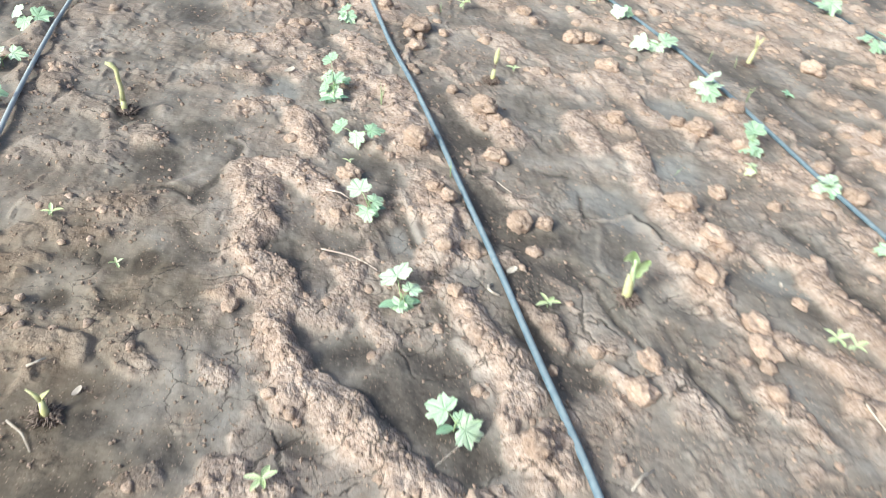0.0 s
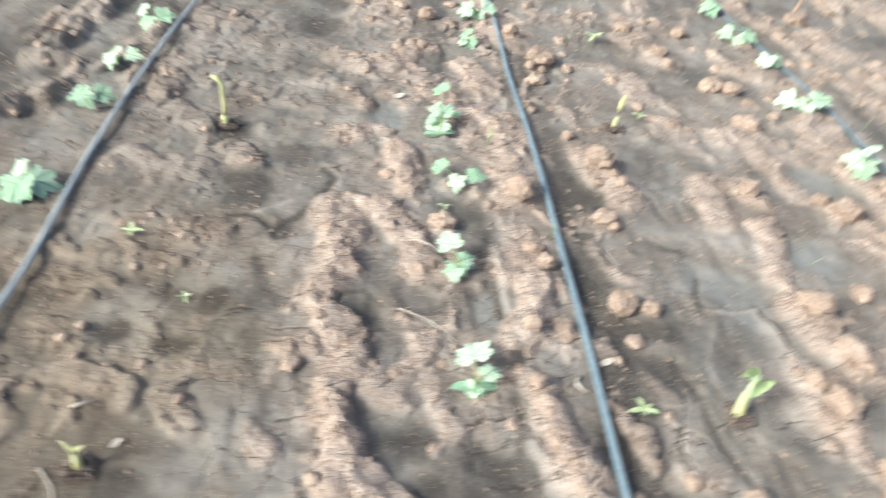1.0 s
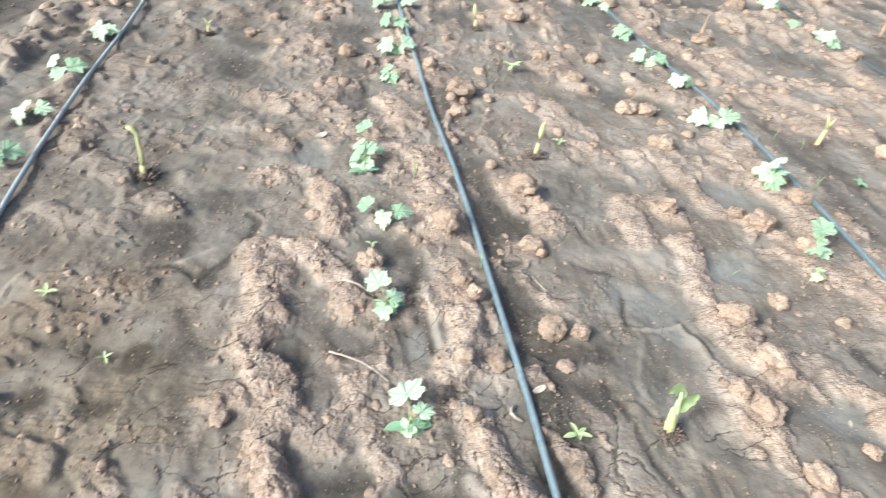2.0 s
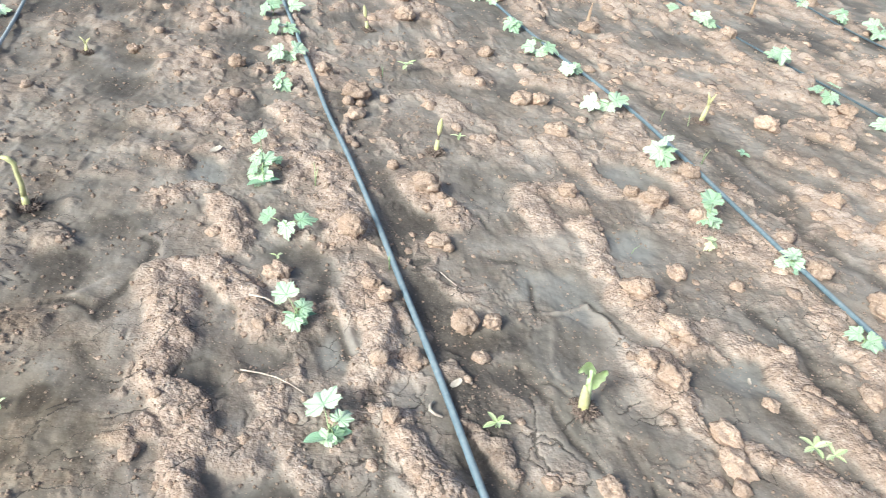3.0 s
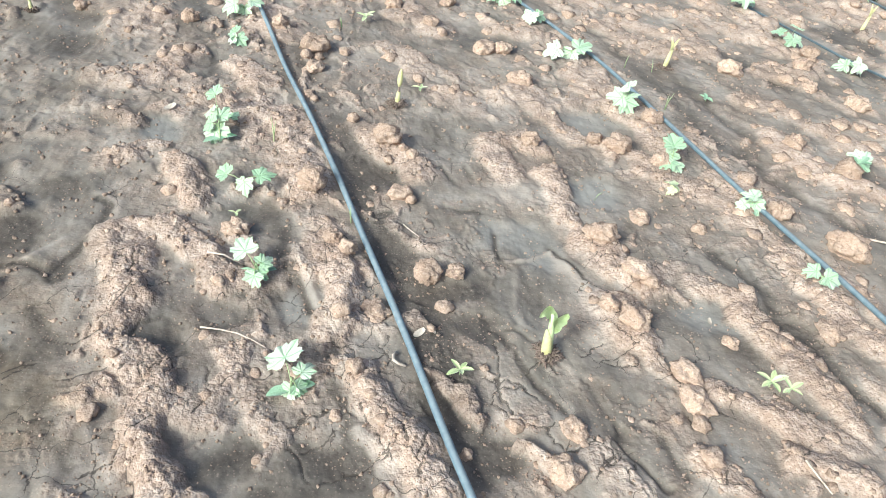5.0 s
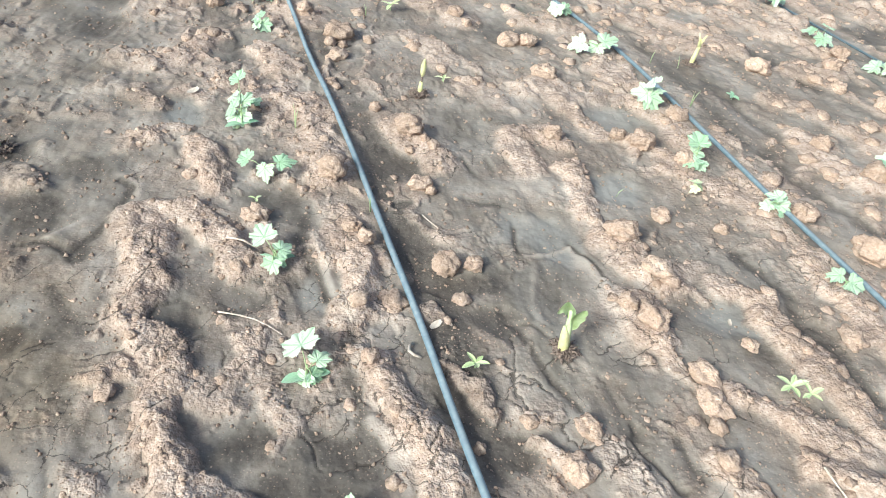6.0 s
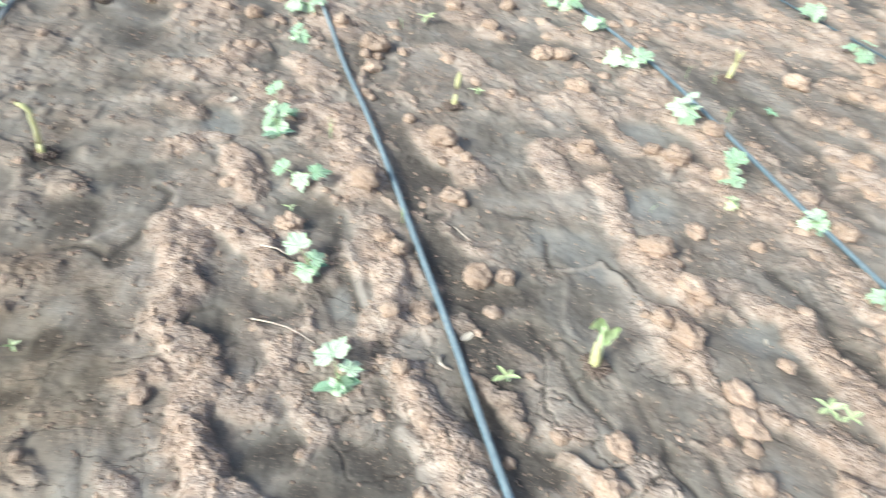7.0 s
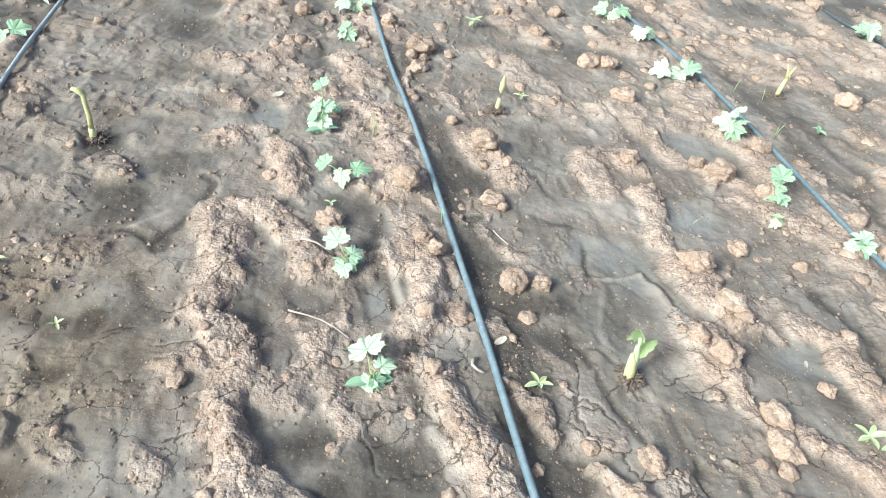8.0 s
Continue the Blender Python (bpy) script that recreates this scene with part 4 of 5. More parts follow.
drip_pipe([(2.30, -2.0), (2.16, 1.55), (2.13, 1.93), (2.115, 2.27), (2.10, 2.70), (2.08, 3.15), (2.02, 3.50), (1.96, 3.88), (1.88, 4.50), (1.78, 5.19), (1.4, 9.0)], "grey plastic drip pipe beside bank of seedlings", 0.0080, PIPE_GREY)
drip_pipe([(3.7, -2.0), (3.43, 3.04), (3.40, 3.40), (3.36, 3.75), (3.30, 4.17), (3.24, 4.75), (3.20, 5.56), (2.9, 9.0)], "thin dark drip pipe on rough lumpy soil", 0.0058, PIPE_DARK)
drip_pipe([(4.6, -2.0), (4.32, 3.8), (4.29, 4.36), (4.27, 4.95), (4.27, 5.84), (4.1, 9.0)], "thin dark drip pipe near the grass verge", 0.0058, PIPE_DARK)


# ---- soil clods ----
def clod_mesh(seed, detail, material_=CLOD):
    bm = bmesh.new()
    bmesh.ops.create_icosphere(bm, subdivisions=detail, radius=0.5)
    off = Vector((seed * 7.3, seed * 3.1, seed * 5.7))
    for v in bm.verts:
        n = v.co.normalized()
        r = 1 + 0.42 * noise.noise(n * 1.5 + off) + 0.24 * noise.noise(n * 3.1 + off) + 0.12 * noise.noise(n * 7 + off) + 0.07 * noise.noise(n * 14 + off) + 0.04 * noise.noise(n * 29 + off)
        v.co = v.co * r
        v.co.z = v.co.z * 0.88 if v.co.z > 0 else v.co.z * 0.75
    me = bpy.data.meshes.new("clod")
    bm.to_mesh(me)
    bm.free()
    me.shade_smooth()
    me.materials.append(material_)
    return me


CLOD_FINE, CLOD_SMALL = [clod_mesh(k + 1, 4) for k in range(7)], [clod_mesh(k + 20, 3) for k in range(6)]
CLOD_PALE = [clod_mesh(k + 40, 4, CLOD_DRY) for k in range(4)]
CLOD_COUNT = [0]


def clod(x, y, width, long=1.0, tall=1.0, turn=None, label="dry tan clod of earth lying on silty soil"):
    CLOD_COUNT[0] += 1
    k = CLOD_COUNT[0]
    pick = CLOD_FINE[k % 7] if width > 0.05 else CLOD_SMALL[k % 6]
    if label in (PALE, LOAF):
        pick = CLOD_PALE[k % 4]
    ob = new("soil_clod", pick)
    w = width * 0.92
    ob.matrix_world = pose(x, y, height_at(x, y) + 0.16 * w * tall, 0, 0, k * 67 % 360 if turn is None else turn) @ Matrix.Diagonal((w, w * long, w * tall, 1))
    return tagged(ob, label, "soil clod", "soil clods")


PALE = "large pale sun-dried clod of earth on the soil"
BROWN = "rounded brown clod of earth with rough face"
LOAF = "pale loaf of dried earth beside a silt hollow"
CRUMB = "crumbly lump of earth breaking out of the bank"
# the pair on the damp silt, and the heap by the pipe
clod(1.005, 1.82, 0.072, 1.15, 1.1, 20, BROWN)
clod(1.08, 1.812, 0.054, 1.0, 1.0, 80, BROWN)
clod(0.86, 3.27, 0.125, 1.0, 0.95, 10, BROWN)
clod(0.82, 3.19, 0.050)
clod(0.87, 3.19, 0.042)
clod(0.84, 3.08, 0.088, 0.8, 0.8, 40)
clod(0.98, 3.24, 0.050)
clod(0.75, 2.23, 0.090, 1.05, 1.0, 200, BROWN)
clod(0.53, 2.05, 0.074, 1.0, 1.0, 30, BROWN)
clod(1.00, 2.18, 0.080, 0.75, 0.75, 10, BROWN)
clod(1.03, 2.15, 0.036)
clod(1.02, 2.49, 0.100, 1.0, 0.9, 0, CRUMB)
clod(1.06, 2.42, 0.032)
clod(1.08, 2.38, 0.040)
clod(0.74, 3.48, 0.076)
clod(1.59, 3.27, 0.098, 1.1, 1.0, 120, BROWN)
clod(1.67, 3.26, 0.080)
clod(1.64, 2.94, 0.104, 1.0, 0.8, 60, CRUMB)
clod(1.51, 2.45, 0.064)
clod(1.53, 1.90, 0.100, 0.8, 0.75, 330, PALE)
clod(1.71, 2.00, 0.066, 1.0, 0.9, 0, PALE)
clod(1.88, 1.93, 0.046)
clod(1.82, 2.40, 0.098, 1.0, 0.85, 45, CRUMB)
clod(1.76, 2.46, 0.056)
clod(2.05, 2.59, 0.080)
clod(1.94, 2.30, 0.078, 1.0, 1.0, 70, BROWN)
clod(2.69, 3.06, 0.120, 1.0, 0.9, 25, PALE)
clod(0.848, 1.69, 0.072, 1.1, 0.55, 10, CRUMB)
clod(0.81, 1.92, 0.052)
clod(0.78, 1.98, 0.054)
clod(0.76, 1.67, 0.050)
clod(0.77, 1.50, 0.042)
clod(1.02, 1.69, 0.046, 1.0, 0.9, 0, CRUMB)
clod(0.93, 2.65, 0.046)
clod(1.470, 1.555, 0.078, 1.1, 1.0, 0, PALE)
clod(1.430, 1.62, 0.056, 1.0, 0.9, 90, CRUMB)
clod(1.56, 1.735, 0.070, 1.2, 0.7, 30, PALE)
clod(1.585, 1.69, 0.050, 1.0, 0.8, 60, CRUMB)
clod(1.70, 1.47, 0.044, 1.0, 1.0, 0, PALE)
clod(1.08, 1.31, 0.038, 1.0, 1.0, 0, BROWN)
clod(1.20, 1.28, 0.062, 1.0, 0.8, 15, PALE)
clod(1.14, 1.18, 0.074, 1.0, 0.9, 50, PALE)
clod(0.96, 1.26, 0.028)
clod(0.24, 1.47, 0.040, 1.2, 0.5, 0, CRUMB)
clod(1.41, 3.53, 0.070)
clod(0.35, 2.26, 0.042)
clod(2.30, 1.78, 0.115, 1.25, 1.0, 15, PALE)
clod(2.20, 1.98, 0.078, 1.0, 1.0, 60, BROWN)
clod(1.99, 1.46, 0.066, 1.3, 0.8, 340, BROWN)
clod(1.45, 1.15, 0.050, 1.0, 0.8, 0, CRUMB)
clod(3.05, 3.04, 0.080)
clod(2.98, 2.87, 0.060)
clod(1.527, 1.385, 0.066, 1.35, 1.0, 10, LOAF)
clod(1.505, 1.305, 0.068, 1.45, 0.9, 12, LOAF)
clod(1.487, 1.245, 0.042, 1.1, 0.8, 14, CRUMB)
clod(1.26, 4.64, 0.105)
clod(1.23, 4.34, 0.118, 1.0, 0.8)
clod(1.29, 3.80, 0.090)
clod(-0.07, 3.70, 0.055)
clod(0.37, 3.58, 0.078, 0.8, 1.2, 0, "upright reddish clod standing in a hollow")
clod(1.57, 3.85, 0.078)
clod(2.31, 4.33, 0.120, 1.0, 0.7)
clod(2.85, 5.18, 0.120)
clod(3.16, 4.75, 0.096)
clod(3.24, 4.36, 0.108)
clod(3.18, 3.16, 0.085)
clod(5.05, 5.70, 0.13)
clod(4.43, 5.25, 0.14)
clod(1.88, 4.84, 0.098)
clod(2.53, 2.37, 0.075)
clod(2.61, 2.17, 0.097)
clod(3.10, 2.70, 0.103)
clod(0.34, 1.20, 0.036)
clod(0.86, 1.03, 0.068, 1.0, 0.8, 0, BROWN)
clod(0.73, 0.93, 0.060, 1.0, 0.8, 0, PALE)


# ---- seedlings ----
def leaf_mesh(seed, lobes, cup, material_):
    """A palmate leaf of length 1 from its stalk, tip along +x."""
    rnd = random.Random(seed)
    count, rings = 120, 5
    bm = bmesh.new()
    vein = []
    centre = bm.verts.new((0, 0, 0))
    vein.append(1.0)
    wave = [rnd.uniform(0, 6.28) for _ in range(4)]
    grid = []
    for j in range(1, rings + 1):
        line = []
        for i in range(count):
            a = -math.pi + 2 * math.pi * i / count
            r, axis = 0.50 + 0.06 * math.cos(a), 9.0
            for at, reach, wide in lobes:
                d = abs((a - at + math.pi) % (2 * math.pi) - math.pi)
                r = max(r, reach * (0.92 * math.exp(-((d / (wide * 1.45)) ** 2)) + 0.08 * max(0.0, 1 - d / wide) ** 0.75))
                axis = min(axis, d)
            r *= 0.22 + 0.78 * (1 - max(0.0, (abs(a) - 2.15) / 0.99) ** 1.3)
            tooth = 1 + 0.11 * (2 * abs((a * 19 / 6.283 + wave[0]) % 1 - 0.5) - 0.5) + 0.03 * math.sin(a * 31 + wave[1])
            t = j / rings
            rr = r * t * (tooth if j == rings else 1)
            x, y = rr * math.cos(a), rr * math.sin(a)
            z = cup * rr * rr + 0.12 * abs(y) - 0.26 * max(0.0, x) ** 2 - 0.10 * rr * math.exp(-((axis / 0.10) ** 2)) + 0.035 * math.sin(9 * x + wave[2]) * t + 0.03 * math.sin(11 * y + wave[3]) * t
            line.append(bm.verts.new((x, y, z)))
            vein.append(math.exp(-((axis * rr / 0.018) ** 2)))
        grid.append(line)
    for i in range(count):
        bm.faces.new((centre, grid[0][i], grid[0][(i + 1) % count]))
    for a, b in zip(grid, grid[1:]):
        for i in range(count):
            bm.faces.new((a[i], b[i], b[(i + 1) % count], a[(i + 1) % count]))
    me = bpy.data.meshes.new("leaf")
    bm.to_mesh(me)
    bm.free()
    me.attributes.new("vein", "FLOAT", "POINT").data.foreach_set("value", np.array(vein, np.float32))
    me.shade_smooth()
    me.materials.append(material_)
    return me


def oval_mesh(seed, aspect, material_):
    """A smooth oval leaf of length 1, tip along +x."""
    bm = bmesh.new()
    rows_, vein = [], []
    for i in range(13):
        t = i / 12
        half = aspect * math.sin(math.pi * min(1, t * 0.97 + 0.015)) ** 0.7
        line = []
        for j in range(-4, 5):
            v = j / 4
            line.append(bm.verts.new((t, half * v, 0.10 * half * v * v * 4 - 0.22 * t * t + 0.12 * t)))
            vein.append(1.0 if j == 0 else 0.0)
        rows_.append(line)
    for a, b in zip(rows_, rows_[1:]):
        for j in range(8):
            bm.faces.new((a[j], b[j], b[j + 1], a[j + 1]))
    me = bpy.data.meshes.new("oval_leaf")
    bm.to_mesh(me)
    bm.free()
    me.attributes.new("vein", "FLOAT", "POINT").data.foreach_set("value", np.array(vein, np.float32))
    me.shade_smooth()
    me.materials.append(material_)
    return me


BROAD = [(0, 1.0, 0.50), (0.82, 0.80, 0.54), (-0.82, 0.80, 0.54), (1.75, 0.68, 0.66), (-1.75, 0.68, 0.66)]
CUT = [(0, 1.0, 0.42), (0.80, 0.78, 0.44), (-0.80, 0.78, 0.44), (1.70, 0.62, 0.56), (-1.70, 0.62, 0.56)]
LEAVES = [leaf_mesh(1, BROAD, -0.12, LEAF), leaf_mesh(2, CUT, 0.10, LEAF), leaf_mesh(3, BROAD, 0.14, LEAF), leaf_mesh(4, CUT, -0.16, LEAF)]
LEAVES_YELLOW = [leaf_mesh(7, CUT, 0.1, LEAF_YELLOW)]
COTYLEDON, NARROW = oval_mesh(1, 0.27, SEED_LEAF), oval_mesh(2, 0.20, LEAF_YELLOW)
GREEN = "pale green melon seedling with lobed leaves on bare soil"
SEEDLINGS = "seedlings along the drip pipes"
plant_random = random.Random(11)


def stalk(points, r0, r1):
    bm = bmesh.new()
    n = len(points) - 1
    return tube(bm, points, [r0 + (r1 - r0) * i / n for i in range(n + 1)], 7)


def seedling(x, y, leaves, label=GREEN, cotyledon_turn=None, size=1.0, yellow=False):
    """leaves: for each, the blade's middle from the foot (dx, dy, dz) and its length."""
    rnd = plant_random
    z = height_at(x, y)
    plant = thing("seedling", x, y, z - 0.004, label, "seedling", SEEDLINGS)
    top = max([l[2] for l in leaves]) * 0.55 + 0.01
    lean = Vector((sum(l[0] for l in leaves) / len(leaves) * 0.3, sum(l[1] for l in leaves) / len(leaves) * 0.3, top))
    part("stem", stalk([(0, 0, -0.01), lean * 0.5 + Vector((0.001, 0, 0)), lean], 0.0024, 0.0018), STEM, plant)
    spread_ = 0.4 if x < 1.5 else 0.75
    for dx, dy, dz, length in leaves:
        middle = Vector((dx, dy, dz)) * 1.0
        flat = Vector((dx, dy, 0)) - Vector((lean.x, lean.y, 0))
        azimuth = math.atan2(flat.y, flat.x) if flat.length > 0.012 else rnd.uniform(-3, 3)
        azimuth += rnd.uniform(-0.35, 0.35)
        base = middle - Vector((math.cos(azimuth), math.sin(azimuth), 0)) * length * 0.38
        leaf = part("leaf", rnd.choice(LEAVES_YELLOW if yellow else LEAVES), None, plant)
        ahead = Vector((math.cos(azimuth), math.sin(azimuth), 0))
        face = (Vector((-0.25, -0.48, 0.8)) + 0.25 * ahead + spread_ * Vector((rnd.uniform(-0.6, 0.6), rnd.uniform(-0.6, 0.6), 0))).normalized()
        side = face.cross(ahead).normalized()
        turned = Matrix((side.cross(face), side, face)).transposed().to_quaternion()
        leaf.matrix_basis = Matrix.LocRotScale(base, turned, Vector((1, 1, 1)) * length * (0.90 if y < 2.0 and x < 1.5 else 0.68))
        start = lean * rnd.uniform(0.6, 0.95)
        knee = (start + base) / 2 + Vector((0, 0, 0.006))
        part("petiole", stalk([start, knee, base], 0.0014, 0.0010), STEM, plant)
    if cotyledon_turn is not None:
        for side in (0, 180):
            c = part("cotyledon", COTYLEDON, None, plant, "smooth oval seed leaf")
            c.matrix_basis = pose(0, 0, 0.014, 0, -6, cotyledon_turn + side) @ Matrix.Diagonal((0.045 * size, 0.045 * size, 0.045 * size, 1))
    return plant


# row by the second pipe
seedling(0.63, 1.47, [(-0.014, 0.072, 0.066, 0.076), (0.036, 0.030, 0.044, 0.044), (-0.012, -0.014, 0.020, 0.038), (0.022, -0.012, 0.026, 0.036)], "young melon seedling with one large lobed leaf raised", 10, 1.15)
seedling(0.575, 1.86, [(-0.030, 0.046, 0.062, 0.056), (0.026, 0.010, 0.040, 0.040), (-0.014, -0.045, 0.026, 0.046), (0.012, -0.024, 0.026, 0.034)], "bright melon seedling with white-lit leaves beside a clod", 5, 1.1)
seedling(0.55, 2.25, [(-0.055, 0.045, 0.040, 0.062), (0.002, -0.030, 0.030, 0.060), (0.075, -0.005, 0.050, 0.070), (-0.01, 0.01, 0.03, 0.035)], "spreading melon seedling with three leaf clusters")
seedling(0.49, 2.53, [(-0.015, 0.200, 0.085, 0.070), (-0.035, 0.130, 0.055, 0.060), (-0.050, 0.055, 0.050, 0.078), (0.020, 0.085, 0.060, 0.075), (0.0, 0.0, 0.030, 0.085), (0.05, 0.13, 0.03, 0.05)], "tallest melon seedling with stacked pale leaves", 20, 1.2)
seedling(0.555, 3.32, [(-0.015, 0.04, 0.05, 0.07), (0.02, -0.02, 0.03, 0.07), (-0.03, 0.0, 0.03, 0.06)])
seedling(0.590, 3.66, [(-0.075, -0.03, 0.05, 0.10), (0.070, 0.0, 0.06, 0.095), (0.0, -0.03, 0.03, 0.08)], "wide melon seedling reaching over the drip pipe")
seedling(0.565, 3.96, [(-0.06, 0.0, 0.05, 0.09), (0.06, 0.0, 0.04, 0.09), (0.0, 0.04, 0.05, 0.07)])
seedling(0.52, 4.30, [(-0.06, -0.02, 0.05, 0.09), (0.03, 0.02, 0.06, 0.09), (0.14, 0.04, 0.05, 0.10)])
seedling(0.46, 4.70, [(-0.05, 0.0, 0.06, 0.09), (0.05, 0.03, 0.08, 0.10), (0.10, -0.05, 0.05, 0.08)])
seedling(0.708, 1.105, [(-0.036, 0.034, 0.045, 0.056), (0.022, 0.004, 0.035, 0.034), (0.036, -0.036, 0.035, 0.060)], "melon seedling with ragged pale leaves on dark silt", 20, 0.9)
# row by the third pipe
seedling(1.87, 3.88, [(-0.09, 0.0, 0.05, 0.09), (-0.01, 0.04, 0.08, 0.09), (0.06, -0.03, 0.05, 0.10), (-0.01, -0.05, 0.03, 0.08)], "bushy melon seedling beside the drip pipe")
seedling(1.94, 3.60, [(-0.05, -0.04, 0.05, 0.085), (0.03, -0.02, 0.04, 0.07)])
seedling(1.97, 3.20, [(-0.115, -0.02, 0.045, 0.095), (-0.025, -0.03, 0.03, 0.09), (0.06, -0.005, 0.055, 0.11)], "wide melon seedling with two outstretched leaves")
seedling(1.99, 2.69, [(-0.03, 0.03, 0.085, 0.10), (-0.065, 0.0, 0.045, 0.09), (-0.02, -0.055, 0.035, 0.10), (0.03, 0.015, 0.05, 0.08)], "vigorous melon seedling on the pipe bank", 30)
seedling(1.972, 2.29, [(0.010, 0.05, 0.075, 0.085), (0.01, -0.005, 0.05, 0.07), (-0.045, -0.035, 0.035, 0.085), (-0.01, -0.05, 0.03, 0.07)], "vigorous melon seedling on the pipe bank", 60)
seedling(2.10, 2.00, [(-0.02, 0.02, 0.060, 0.070), (-0.005, -0.03, 0.035, 0.075), (-0.055, -0.010, 0.035, 0.055), (0.03, -0.005, 0.04, 0.060)], "vigorous melon seedling touching the drip pipe", 80)
seedling(2.09, 1.64, [(-0.03, 0.03, 0.03, 0.06), (0.02, -0.03, 0.03, 0.065), (0.0, 0.0, 0.02, 0.04)], "small pale melon seedling below the drip pipe")
seedling(1.82, 4.25, [(-0.04, 0.0, 0.05, 0.09), (0.04, 0.02, 0.05, 0.09), (0.0, -0.04, 0.04, 0.08)])
seedling(1.77, 4.82, [(-0.09, 0.03, 0.06, 0.10), (-0.03, -0.03, 0.05, 0.09), (0.05, 0.02, 0.05, 0.10), (0.06, -0.12, 0.04, 0.08)])
seedling(1.89, 2.12, [(-0.012, 0.02, 0.045, 0.05), (0.02, 0.0, 0.035, 0.045), (-0.02, -0.01, 0.03, 0.04)], "yellowed melon seedling on a small mound", yellow=True)
# rows by the far pipes
for sx, sy, sk in ((3.06, 5.17, 1.1), (3.10, 4.82, 0.7), (3.17, 4.55, 1.0), (3.26, 3.86, 1.25), (3.21, 3.36, 1.0), (3.33, 3.03, 0.95), (4.24, 5.50, 0.9), (4.22, 5.05, 0.8), (4.33, 4.76, 1.0), (4.38, 4.45, 1.2), (4.33, 4.10, 1.1), (2.72, 2.24, 0.7)):
    seedling(sx, sy, [(plant_random.uniform(-0.02, 0.02) + 0.055 * sk * math.cos(a), plant_random.uniform(-0.02, 0.02) + 0.055 * sk * math.sin(a), plant_random.uniform(0.03, 0.075) * sk, plant_random.uniform(0.075, 0.10) * sk) for a in (0.4, 2.3, 4.1, 5.4)])
# row by the first pipe
for sx, sy, sk in ((-0.65, 3.06, 1.0), (-0.62, 2.68, 0.95), (-0.59, 2.39, 1.0), (-0.56, 1.93, 1.05), (-0.73, 4.06, 1.0), (-0.64, 3.46, 1.0)):
    seedling(sx, sy, [(0.055 * sk * math.cos(a) + plant_random.uniform(-0.015, 0.015), 0.045 * sk * math.sin(a), plant_random.uniform(0.03, 0.06) * sk, plant_random.uniform(0.065, 0.09) * sk) for a in (0.2, 2.6, 4.6)])


def weed(x, y, size, label, turn=0, count=5, yellow=True):
    """A small rosette of narrow leaves."""
    plant = thing("weed", x, y, height_at(x, y) - 0.003, label, "weed", "weeds between the rows")
    part("stem", stalk([(0, 0, -0.01), (0, 0, size * 0.18), (0.001, 0, size * 0.36)], 0.0016, 0.0011), STEM, plant)
    for k in range(count):
        leaf = part("leaf", NARROW if yellow else COTYLEDON, None, plant)
        s = size * plant_random.uniform(0.50, 0.72)
        leaf.matrix_basis = pose(0, 0, size * 0.34, 0, plant_random.uniform(-35, 5), turn + 360 * k / count + plant_random.uniform(-15, 15)) @ Matrix.Diagonal((s, s, s, 1))
    return plant


weed(1.00, 1.47, 0.050, "small star-shaped yellow-green weed on a crumbly bank", 40)
weed(1.715, 1.325, 0.058, "yellow-green weed with narrow leaves on a bank", 60, 5)
weed(1.752, 1.30, 0.050, "small yellow-green weed close to a larger one", 20, 4)
weed(0.34, 0.99, 0.050, "small yellow-green weed on a muddy mound", 10)
weed(-0.04, 1.63, 0.030, "tiny green weed in the silt", 30, 4)
weed(1.12, 3.58, 0.080, "small green weed on silt between the rows", 20, 5)
weed(-0.23, 1.81, 0.045, "thin pale weed beside cracked crust", 0, 4)
weed(2.42, 2.80, 0.045, "small low green weed on the soil", 0, 5, False)
weed(0.53, 2.13, 0.035, "tiny green sprout behind a clod", 50, 3)
weed(1.22, 2.88, 0.050, "small low green weed beside a shoot", 80, 4)
weed(2.70, 2.22, 0.08, "low green weed at the edge of a furrow", 10, 6, False)


# ---- root-stock shoots ----
def ruffled_leaf(spine, width, ruffle, waves):
    """A young leaf along a curve through four points, with a wavy edge and some thickness at its rib."""
    a, b, c, d = [Vector(p) for p in spine]
    bm = bmesh.new()
    lines = []
    for i in range(15):
        u = i / 14
        p = a * (1 - u) ** 3 + b * 3 * u * (1 - u) ** 2 + c * 3 * u * u * (1 - u) + d * u**3
        ahead = ((b - a) * (1 - u) ** 2 + (c - b) * 2 * u * (1 - u) + (d - c) * u * u).normalized()
        side = ahead.cross(Vector((0.15, -0.9, 0.35))).normalized()
        up = side.cross(ahead)
        wide = width * math.sin(math.pi * min(1, 0.10 + 0.88 * u)) ** 0.7 * (1 + 0.16 * math.sin(waves * 2.2 * math.pi * u))
        line = []
        for j in range(-4, 5):
            v = j / 4
            line.append(bm.verts.new(p + side * wide * v + up * width * (0.35 * v * v + 0.30 * ruffle * abs(v) * math.sin(waves * math.pi * u + v))))
        lines.append(line)
    for p, q in zip(lines, lines[1:]):
        for j in range(8):
            bm.faces.new((p[j], q[j], q[j + 1], p[j + 1]))
    bmesh.ops.solidify(bm, geom=bm.faces[:], thickness=0.0012)
    return bm


